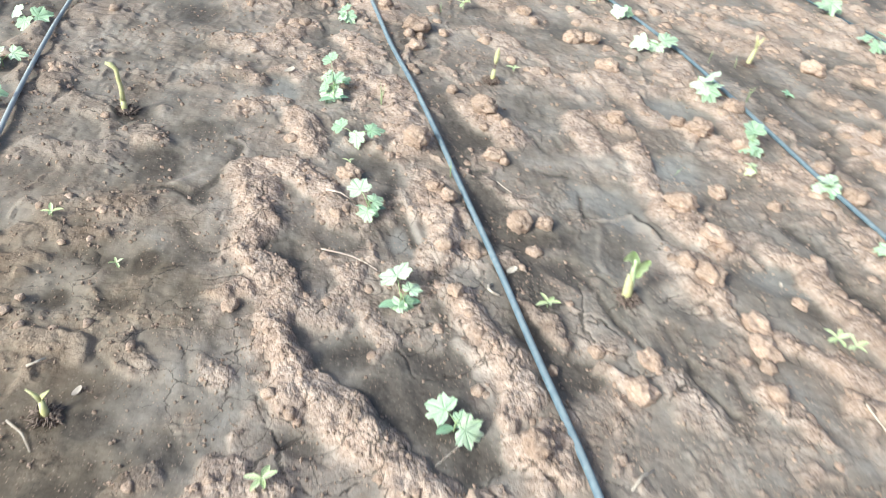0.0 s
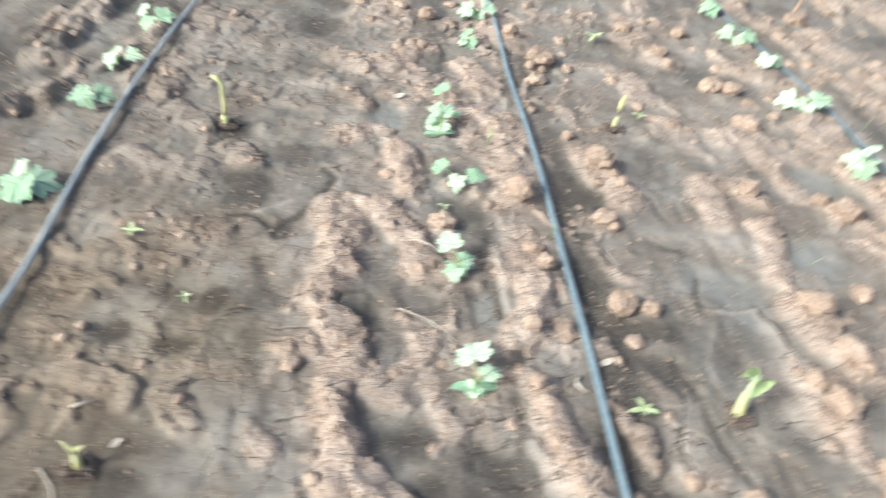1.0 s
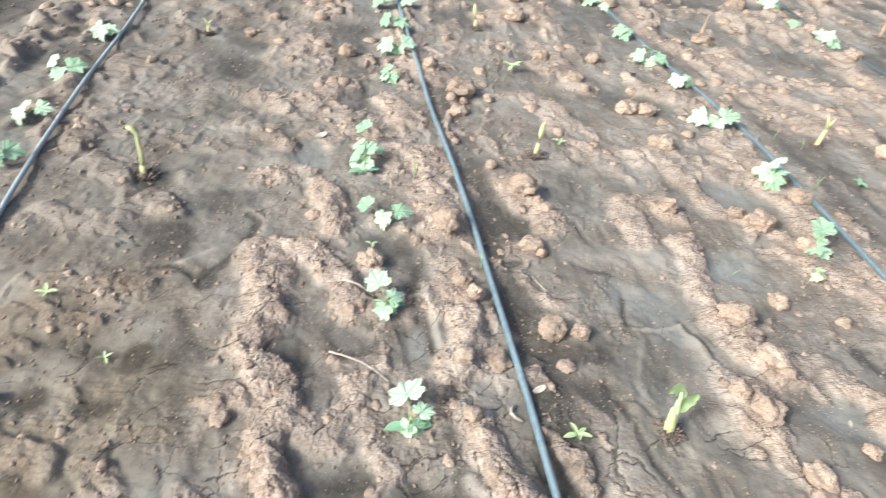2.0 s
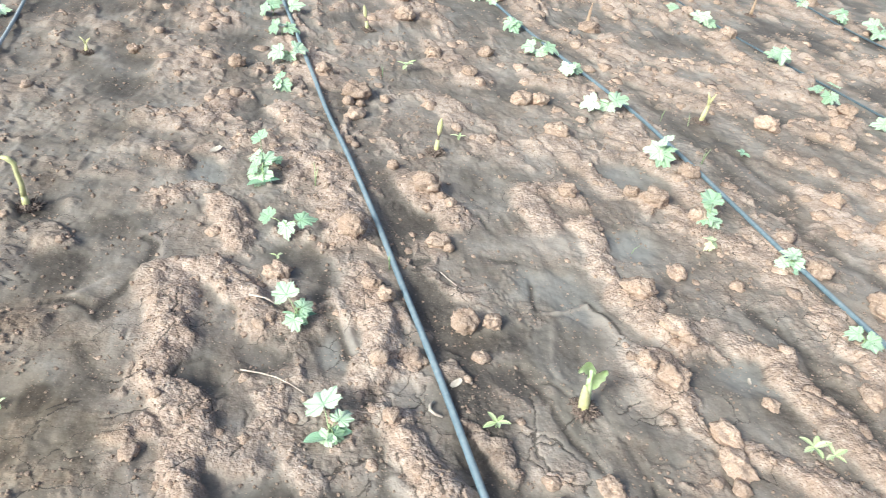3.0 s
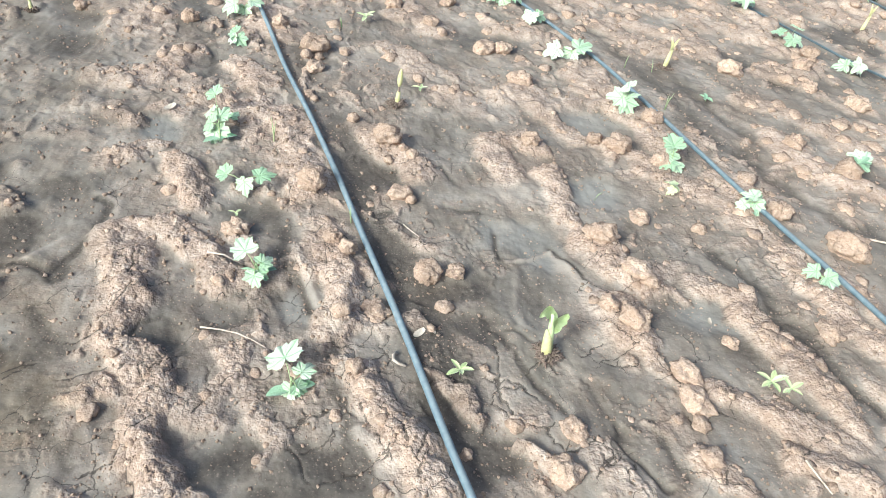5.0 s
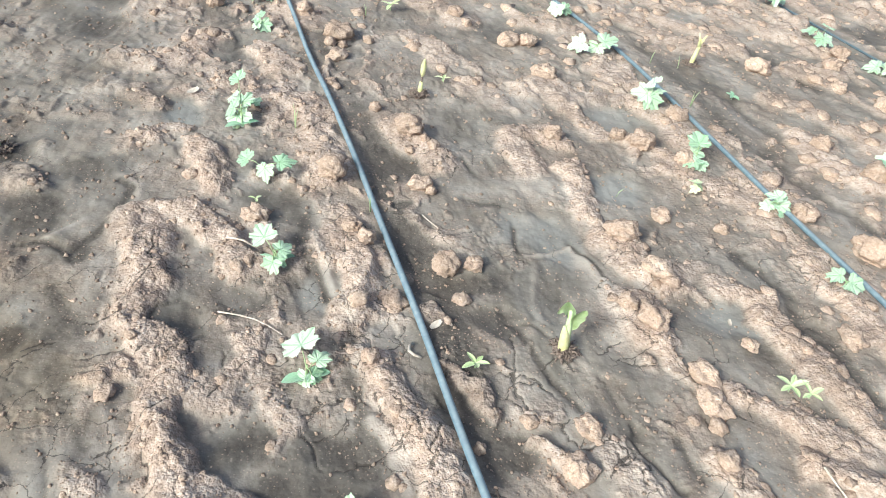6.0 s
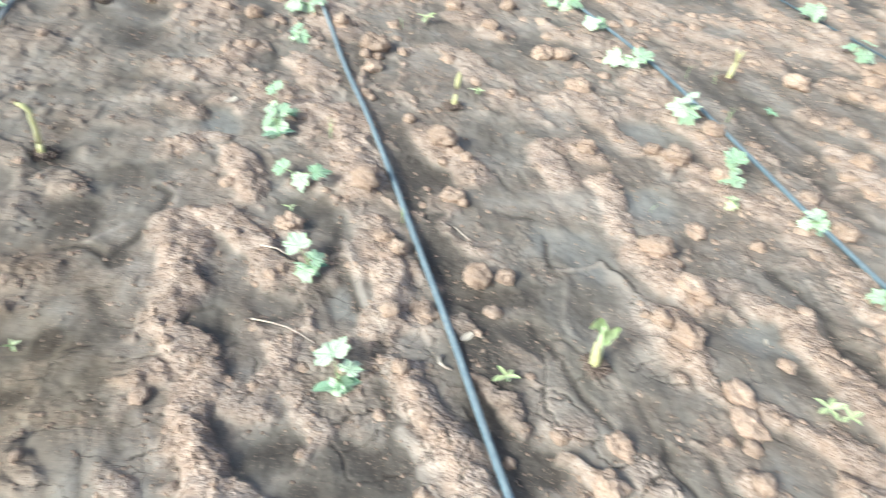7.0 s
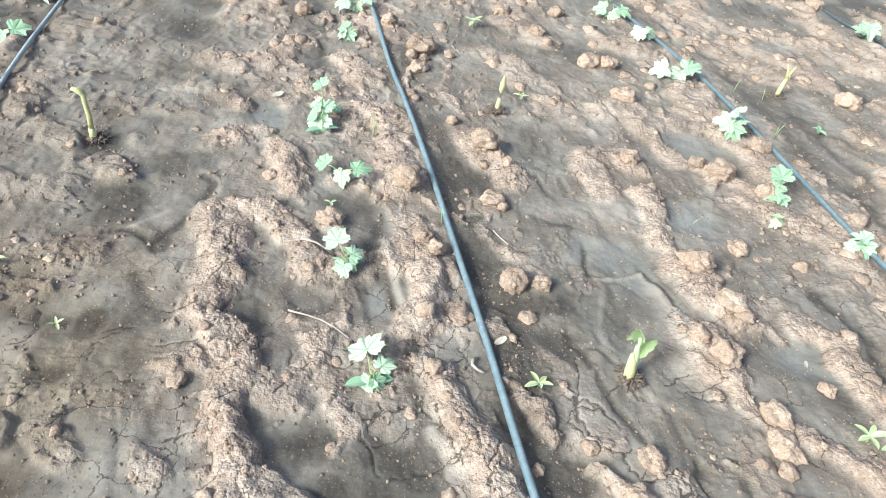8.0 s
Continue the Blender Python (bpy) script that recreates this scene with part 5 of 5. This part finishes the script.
def shoot(x, y, height, lean, label, style, turn=0.0):
    """A thick yellow-green shoot with its tuft of roots. style: 'curled', 'bent', 'spear', 'forked' or 'stub'."""
    plant = thing("shoot", x, y, height_at(x, y), label, "shoot", "root-stock shoots between the rows")
    rnd = random.Random(int(x * 1000 + y * 77))
    bm = bmesh.new()
    r = 0.009 + height * 0.15
    for k in range(90):
        a, d = rnd.uniform(0, 6.28), rnd.uniform(0.2, 1.0) * r
        b = a + rnd.uniform(-1.2, 1.2)
        p = Vector((d * math.cos(a), d * math.sin(a), rnd.uniform(0.0, 0.016) * (1.1 - d / r)))
        q = p + Vector((math.cos(b), math.sin(b), rnd.uniform(-0.3, 0.45))) * rnd.uniform(0.010, 0.024)
        tube(bm, [p - Vector((0, 0, 0.006)), (p + q) / 2 + Vector((0, 0, 0.004)), q], [0.0026, 0.0024, 0.0010], 5)
    lump = bmesh.ops.create_icosphere(bm, subdivisions=3, radius=r * 0.85)["verts"]
    for v in lump:
        v.co = Vector((v.co.x, v.co.y, v.co.z * 0.45)) * (1 + 0.5 * noise.noise(v.co * 90 + Vector((x, y, 0)) * 7))
    part("root_tuft", bm, ROOT, plant, "dark brown tuft of root fibres and earth")
    t = Vector((lean * math.cos(turn), lean * math.sin(turn), 1.0))
    w = 0.0085 if height > 0.1 else 0.0065
    if style == "curled":
        part("sheath", tube(bmesh.new(), [(0, 0, -0.005), t * height * 0.15, t * height * 0.38, t * height * 0.58 + Vector((-0.004, 0, 0))], [w * 1.35, w * 1.5, w * 1.25, w * 0.35], 12), SHEATH, plant, "cream pointed leaf sheath")
        s = Vector((0.008, 0.004, 0))
        part("stalk", tube(bmesh.new(), [s + t * height * 0.1, s + t * height * 0.5, s + t * height * 0.9], [w * 1.0, w * 0.95, w * 0.6], 10), SHOOT_LEAF, plant)
        part("leaf", ruffled_leaf([s + t * height * 0.74, s + t * height * 0.97, Vector((-0.016, -0.002, 0.010)) + t * height, Vector((-0.026, -0.004, -0.012)) + t * height], 0.014, 0.3, 2), SHOOT_LEAF, plant, "curled yellow-green young leaf")
        part("leaf", ruffled_leaf([s + t * height * 0.52, Vector((0.018, 0, 0)) + t * height * 0.68, Vector((0.026, 0, 0)) + t * height * 0.82, Vector((0.043, -0.004, 0)) + t * height * 0.93], 0.018, 0.35, 2), SHOOT_LEAF, plant, "ruffled yellow-green young leaf")
    elif style == "bent":
        part("sheath", tube(bmesh.new(), [(0, 0, -0.005), t * height * 0.12, t * height * 0.25], [w * 1.15, w * 1.2, w * 0.95], 12), SHEATH, plant, "cream sheath at the foot")
        c = t * height
        part("stalk", tube(bmesh.new(), [t * height * 0.22, t * height * 0.5 + Vector((0.003, 0, 0)), t * height * 0.72, c * 0.88, c * 0.97 + Vector((-0.012, 0, 0)), c + Vector((-0.028, 0.0, 0.0))], [w * 0.95, w * 0.9, w * 0.8, w * 0.85, w * 1.0, w * 0.55], 12), SHEATH, plant, "tall yellow-green stalk with bent blunt tip")
    elif style == "spear":
        part("sheath", tube(bmesh.new(), [(0, 0, -0.005), t * height * 0.15, t * height * 0.36], [w * 1.0, w * 1.1, w * 0.8], 12), SHEATH, plant, "cream sheath at the foot")
        part("stalk", tube(bmesh.new(), [t * height * 0.3, t * height * 0.55], [w * 0.45, w * 0.4], 8), ROOT, plant, "brown thin stalk")
        part("leaf", tube(bmesh.new(), [t * height * 0.50, t * height * 0.60, t * height * 0.76, t * height * 0.92, t * height], [w * 0.4, w * 1.05, w * 1.25, w * 0.7, w * 0.1], 12), SHEATH, plant, "rolled pointed yellow-green leaf")
    elif style == "forked":
        part("sheath", tube(bmesh.new(), [(0, 0, -0.005), t * height * 0.2, t * height * 0.6], [w * 1.1, w * 1.2, w * 0.8], 12), SHEATH, plant)
        for side in (-1, 1):
            e = t * height * 0.6
            part("leaf", tube(bmesh.new(), [t * height * 0.5, e + Vector((side * 0.006, 0, height * 0.18)), e + Vector((side * 0.020, 0, height * (0.42 if side < 0 else 0.36)))], [w * 0.6, w * 0.75, w * 0.2], 10), SHEATH, plant, "short rolled yellow-green leaf")
    else:
        part("sheath", tube(bmesh.new(), [(0, 0, -0.005), t * height * 0.3, t * height * 0.7, t * height], [w * 1.3, w * 1.2, w * 0.9, w * 0.3], 12), STUB, plant, "blunt pale stub")
    return plant


shoot(1.221, 1.502, 0.138, 0.12, "yellow-green shoot with two curled leaves in silt", "curled", 2.9)
shoot(-0.178, 2.415, 0.165, 0.05, "tall thin yellow shoot with bent tip", "bent", 3.0)
shoot(1.11, 2.78, 0.135, 0.06, "pointed yellow-green shoot among dark roots", "spear", 0.5)
shoot(2.388, 3.11, 0.140, 0.18, "leaning yellow shoot with forked tip", "forked", 0.2)
shoot(-0.07, 1.17, 0.075, 0.05, "short yellow shoot with forked tip in root tuft", "forked", 2.0)
shoot(2.31, 4.37, 0.145, 0.08, "brown dry stub of a shoot on a mound", "stub", 0.5)
shoot(1.00, 4.12, 0.125, 0.20, "pointed yellow shoot leaning between the rows", "spear", 2.8)
shoot(3.68, 4.82, 0.130, 0.05, "pale brown dry stub of a shoot", "stub", 0.5)
shoot(3.80, 3.53, 0.150, 0.20, "yellow shoot with forked tip by far row", "forked", 0.2)
shoot(-0.25, 3.65, 0.070, 0.05, "short cream shoot with forked tip", "forked", 1.0)
shoot(3.74, 5.6, 0.12, 0.1, "pale stub of a shoot by far row", "stub", 0.5)


# ---- straw, twigs and small litter ----
def twig(name, points, radius, label, category="twig"):
    """Points are (x, y, height over the soil)."""
    bm = tube(bmesh.new(), [(px, py, height_at(px, py) + pz) for px, py, pz in points], [radius * (1 - 0.35 * i / (len(points) - 1)) for i in range(len(points))], 7)
    me = bpy.data.meshes.new(name)
    bm.to_mesh(me)
    bm.free()
    me.shade_smooth()
    me.materials.append(STRAW)
    return tagged(new(name, me), label, category, "dry litter on the soil")


twig("dry_twig", [(0.445, 1.685, 0.006), (0.49, 1.672, 0.008), (0.525, 1.655, 0.008), (0.555, 1.63, 0.006), (0.585, 1.605, 0.004)], 0.0021, "thin dry straw-coloured twig lying on silt")
twig("dry_twig", [(0.46, 1.93, 0.01), (0.50, 1.915, 0.012), (0.545, 1.90, 0.006)], 0.0028, "short grey twig beside a seedling")
twig("curled_stem", [(0.872, 1.548, 0.004), (0.862, 1.538, 0.008), (0.858, 1.522, 0.009), (0.868, 1.508, 0.008), (0.884, 1.503, 0.005)], 0.0042, "pale curled dry stem by the drip pipe", "dry stem")
twig("dry_twig", [(-0.135, 1.16, 0.006), (-0.10, 1.13, 0.008), (-0.075, 1.09, 0.004)], 0.0024, "broad strip of dry straw beside a shoot")
twig("dry_twig", [(-0.135, 1.285, 0.005), (-0.105, 1.31, 0.007)], 0.0030, "short pale straw on the soil")
twig("dry_twig", [(1.03, 0.94, 0.006), (1.06, 0.965, 0.010), (1.095, 0.985, 0.006)], 0.0026, "pale forked straw on the soil")
twig("dry_twig", [(1.645, 1.11, 0.008), (1.66, 1.08, 0.012), (1.668, 1.04, 0.006)], 0.0026, "pale straw leaning on a bank")
twig("dry_twig", [(0.78, 1.13, 0.004), (0.72, 1.07, 0.006), (0.66, 1.02, 0.004)], 0.0014, "hair-thin pale root thread on the silt")
twig("dry_twig", [(0.985, 2.04, 0.004), (1.00, 2.01, 0.006), (1.015, 1.97, 0.004)], 0.0020, "thin pale straw on dark crumbs")
twig("dry_twig", [(2.42, 1.83, 0.004), (2.47, 1.80, 0.010), (2.50, 1.75, 0.006)], 0.0035, "bent dry straw beside a pale clod")


def chip(x, y, size, turn, label):
    """A curled scrap of dry leaf."""
    bm = bmesh.new()
    top, low = [], []
    for i in range(9):
        u = i / 8 - 0.5
        half = 0.24 * math.cos(u * 2.6) ** 0.6
        for side in (-1, 0, 1):
            z = 0.35 * u * u + 0.22 * abs(side) * half
            top.append(bm.verts.new((u * size, side * half * size, z * size + 0.001)))
            low.append(bm.verts.new((u * size, side * half * size, z * size)))
    for i in range(8):
        for k in range(2):
            a = 3 * i + k
            bm.faces.new((top[a], top[a + 3], top[a + 4], top[a + 1]))
            bm.faces.new((low[a], low[a + 1], low[a + 4], low[a + 3]))
    me = bpy.data.meshes.new("leaf_scrap")
    bm.to_mesh(me)
    bm.free()
    me.shade_smooth()
    me.materials.append(STRAW)
    ob = new("leaf_scrap", me)
    ob.matrix_world = pose(x, y, height_at(x, y) + 0.003, 10, -8, turn)
    return tagged(ob, label, "dry leaf", "dry litter on the soil")


chip(0.935, 1.60, 0.034, 30, "pale scrap of dry leaf beside the drip pipe")
chip(0.97, 1.605, 0.020, 100, "narrow pale scrap of dry leaf on the soil")
chip(-0.03, 1.23, 0.024, 60, "grey scrap of dry leaf on the soil")
chip(0.33, 2.75, 0.045, 40, "grey scrap of dry leaf by bank")
chip(1.70, 1.56, 0.022, 70, "white scrap of dry leaf on silt")


def grass_tuft(x, y, height, count, label):
    plant = thing("grass_sprig", x, y, height_at(x, y) - 0.004, label, "grass", "grass sprigs between the rows")
    for k in range(count):
        a = plant_random.uniform(0, 6.28)
        d = Vector((math.cos(a), math.sin(a), 0)) * height * plant_random.uniform(0.1, 0.45)
        h = height * plant_random.uniform(0.7, 1.0)
        part("blade", tube(bmesh.new(), [(0, 0, -0.004), d * 0.35 + Vector((0, 0, h * 0.6)), d + Vector((0, 0, h))], [0.0016, 0.0017, 0.0003], 5), STEM, plant)
    return plant


grass_tuft(2.19, 3.11, 0.075, 2, "thin pale grass sprig beside the drip pipe")
grass_tuft(2.30, 3.06, 0.060, 1, "single pale grass blade on dark soil")
grass_tuft(2.17, 2.70, 0.080, 3, "small grass sprig beside the drip pipe")
grass_tuft(0.655, 2.52, 0.090, 3, "thin pale sprig on a crumbly bank")
grass_tuft(0.84, 2.06, 0.060, 2, "short green sprig against the drip pipe")
grass_tuft(1.62, 2.13, 0.05, 1, "single pale grass blade on silt")
grass_tuft(1.00, 3.50, 0.06, 2, "thin green sprig behind a clod")


def scatter_crumbs():
    """Small loose crumbs of earth, more of them where the soil is rough."""
    rng = np.random.default_rng(5)
    base = bmesh.new()
    bmesh.ops.create_icosphere(base, subdivisions=1, radius=0.5)
    shape = np.array([v.co[:] for v in base.verts])
    faces = np.array([[v.index for v in f.verts] for f in base.faces])
    base.free()
    n = 105000
    u = rng.random(n)
    y = 0.8 + 4.8 * u**1.7
    x = 0.9 + (rng.random(n) - 0.45) * (2.2 + 0.95 * y)
    h, silt = terrain(x, y)[:2]
    clump = value_noise(x * 6, y * 6, 201) + 0.7 * value_noise(x * 17, y * 17, 203)
    keep = rng.random(n) < np.clip(0.10 + 0.10 * (y < 1.9) + 0.08 * (x < 0.3) + 0.30 * clump + 0.7 * (1 - silt) * (0.6 + clump), 0, 1)
    x, y, h = x[keep], y[keep], h[keep]
    size = 0.0016 + (0.007 + 0.004 * (y > 1.9)) * rng.random(len(x)) ** 6 + 0.0008 * y
    jitter = 0.45 + 1.1 * rng.random((len(x), len(shape), 1))
    co = shape[None] * jitter * size[:, None, None]
    co[..., 2] *= 0.8
    co += np.stack([x, y, h + size * 0.18], 1)[:, None]
    idx = faces[None] + (np.arange(len(x)) * len(shape))[:, None, None]
    me = bpy.data.meshes.new("soil_crumbs")
    me.from_pydata(co.reshape(-1, 3), [], idx.reshape(-1, 3).tolist())
    me.shade_smooth()
    me.materials.append(CRUMB_SOIL)
    return tagged(new("soil_crumbs", me), "loose crumbs of dry earth scattered over the field", "soil crumbs", kind="stuff")



scatter_crumbs()


def scatter_lumps():
    """Half-buried lumps that break up the banks, larger ones on the rough rows beyond."""
    rng = np.random.default_rng(23)
    base = bmesh.new()
    bmesh.ops.create_icosphere(base, subdivisions=2, radius=0.5)
    faces = np.array([[v.index for v in f.verts] for f in base.faces])
    shapes = []
    for k in range(9):
        co = []
        for v in base.verts:
            n = v.co.normalized()
            off = Vector((k * 4.1 + 60, k * 2.3, k * 6.7))
            r = 1 + 0.50 * noise.noise(n * 1.6 + off) + 0.40 * noise.noise(n * 3.6 + off) + 0.25 * noise.noise(n * 8 + off)
            co.append((v.co * r)[:])
        shapes.append(np.array(co))
    base.free()
    n = 16000
    y = 0.85 + 5.0 * rng.random(n) ** 1.3
    x = 0.9 + (rng.random(n) - 0.42) * (2.4 + 1.1 * y)
    h, silt = terrain(x, y)[:2]
    rough = np.clip((0.80 - silt) / 0.5, 0, 1)
    away = np.clip(np.maximum((y - 2.3) / 1.2, (x - 1.5) / 0.8), 0, 1)
    keep = rng.random(n) < rough * (0.26 + 0.06 * away) * (1 + 1.2 * value_noise(x * 5, y * 5, 211))
    for route in PIPE_ROUTES:
        keep &= np.abs(x - np.interp(y, [p[1] for p in route], [p[0] for p in route])) > 0.035
    x, y, h, away = x[keep], y[keep], h[keep], away[keep]
    size = (0.010 + 0.020 * rng.random(len(x)) ** 2) * (1 - away) + away * (0.018 + 0.055 * rng.random(len(x)) ** 3)
    pick, turn = rng.integers(0, 9, len(x)), rng.random(len(x)) * 2 * np.pi
    co = np.array(shapes)[pick] * size[:, None, None]
    c, s_ = np.cos(turn)[:, None], np.sin(turn)[:, None]
    co = np.stack([co[..., 0] * c - co[..., 1] * s_, (co[..., 0] * s_ + co[..., 1] * c) * 1.15, co[..., 2] * 0.62], -1)
    co += np.stack([x, y, h - size * 0.06], 1)[:, None]
    idx = faces[None] + (np.arange(len(x)) * len(shapes[0]))[:, None, None]
    me = bpy.data.meshes.new("soil_lumps")
    me.from_pydata(co.reshape(-1, 3), [], idx.reshape(-1, 3).tolist())
    me.shade_smooth()
    me.materials.append(CLOD)
    return tagged(new("soil_lumps", me), "crumbly half-buried lumps of earth along the banks", "soil lumps", kind="stuff")


scatter_lumps()


def grass_verge():
    """The grass at the field's edge."""
    rng = np.random.default_rng(9)
    n = 30000
    x, y = 5.25 + 3.2 * rng.random(n) ** 1.3, 4.6 + 6.0 * rng.random(n)
    keep = x > 5.42 + 0.10 * value_noise(y * 2.5, y * 0 + 3, 7) - 0.13 * (y - 5.4)
    x, y = x[keep], y[keep]
    h = terrain(x, y)[0]
    tall = 0.03 + 0.07 * rng.random(len(x))
    a = rng.random(len(x)) * 2 * np.pi
    lean = 0.7 * tall * rng.random(len(x))
    wide = 0.003
    sx, sy = -np.sin(a) * wide, np.cos(a) * wide
    tipx, tipy = x + np.cos(a) * lean, y + np.sin(a) * lean
    midx, midy = x + np.cos(a) * lean * 0.35, y + np.sin(a) * lean * 0.35
    co = np.stack([np.stack([x - sx, y - sy, h - 0.01], 1), np.stack([x + sx, y + sy, h - 0.01], 1), np.stack([midx + sx, midy + sy, h + tall * 0.6], 1), np.stack([midx - sx, midy - sy, h + tall * 0.6], 1), np.stack([tipx, tipy, h + tall], 1)], 1)
    k = np.arange(len(x)) * 5
    faces = np.concatenate([np.stack([k, k + 1, k + 2], 1), np.stack([k, k + 2, k + 3], 1), np.stack([k + 3, k + 2, k + 4], 1)])
    me = bpy.data.meshes.new("grass")
    me.from_pydata(co.reshape(-1, 3), [], faces.tolist())
    me.materials.append(GRASS)
    return tagged(new("grass", me), "short green grass verge at the field's edge", "grass", kind="stuff")


grass_verge()
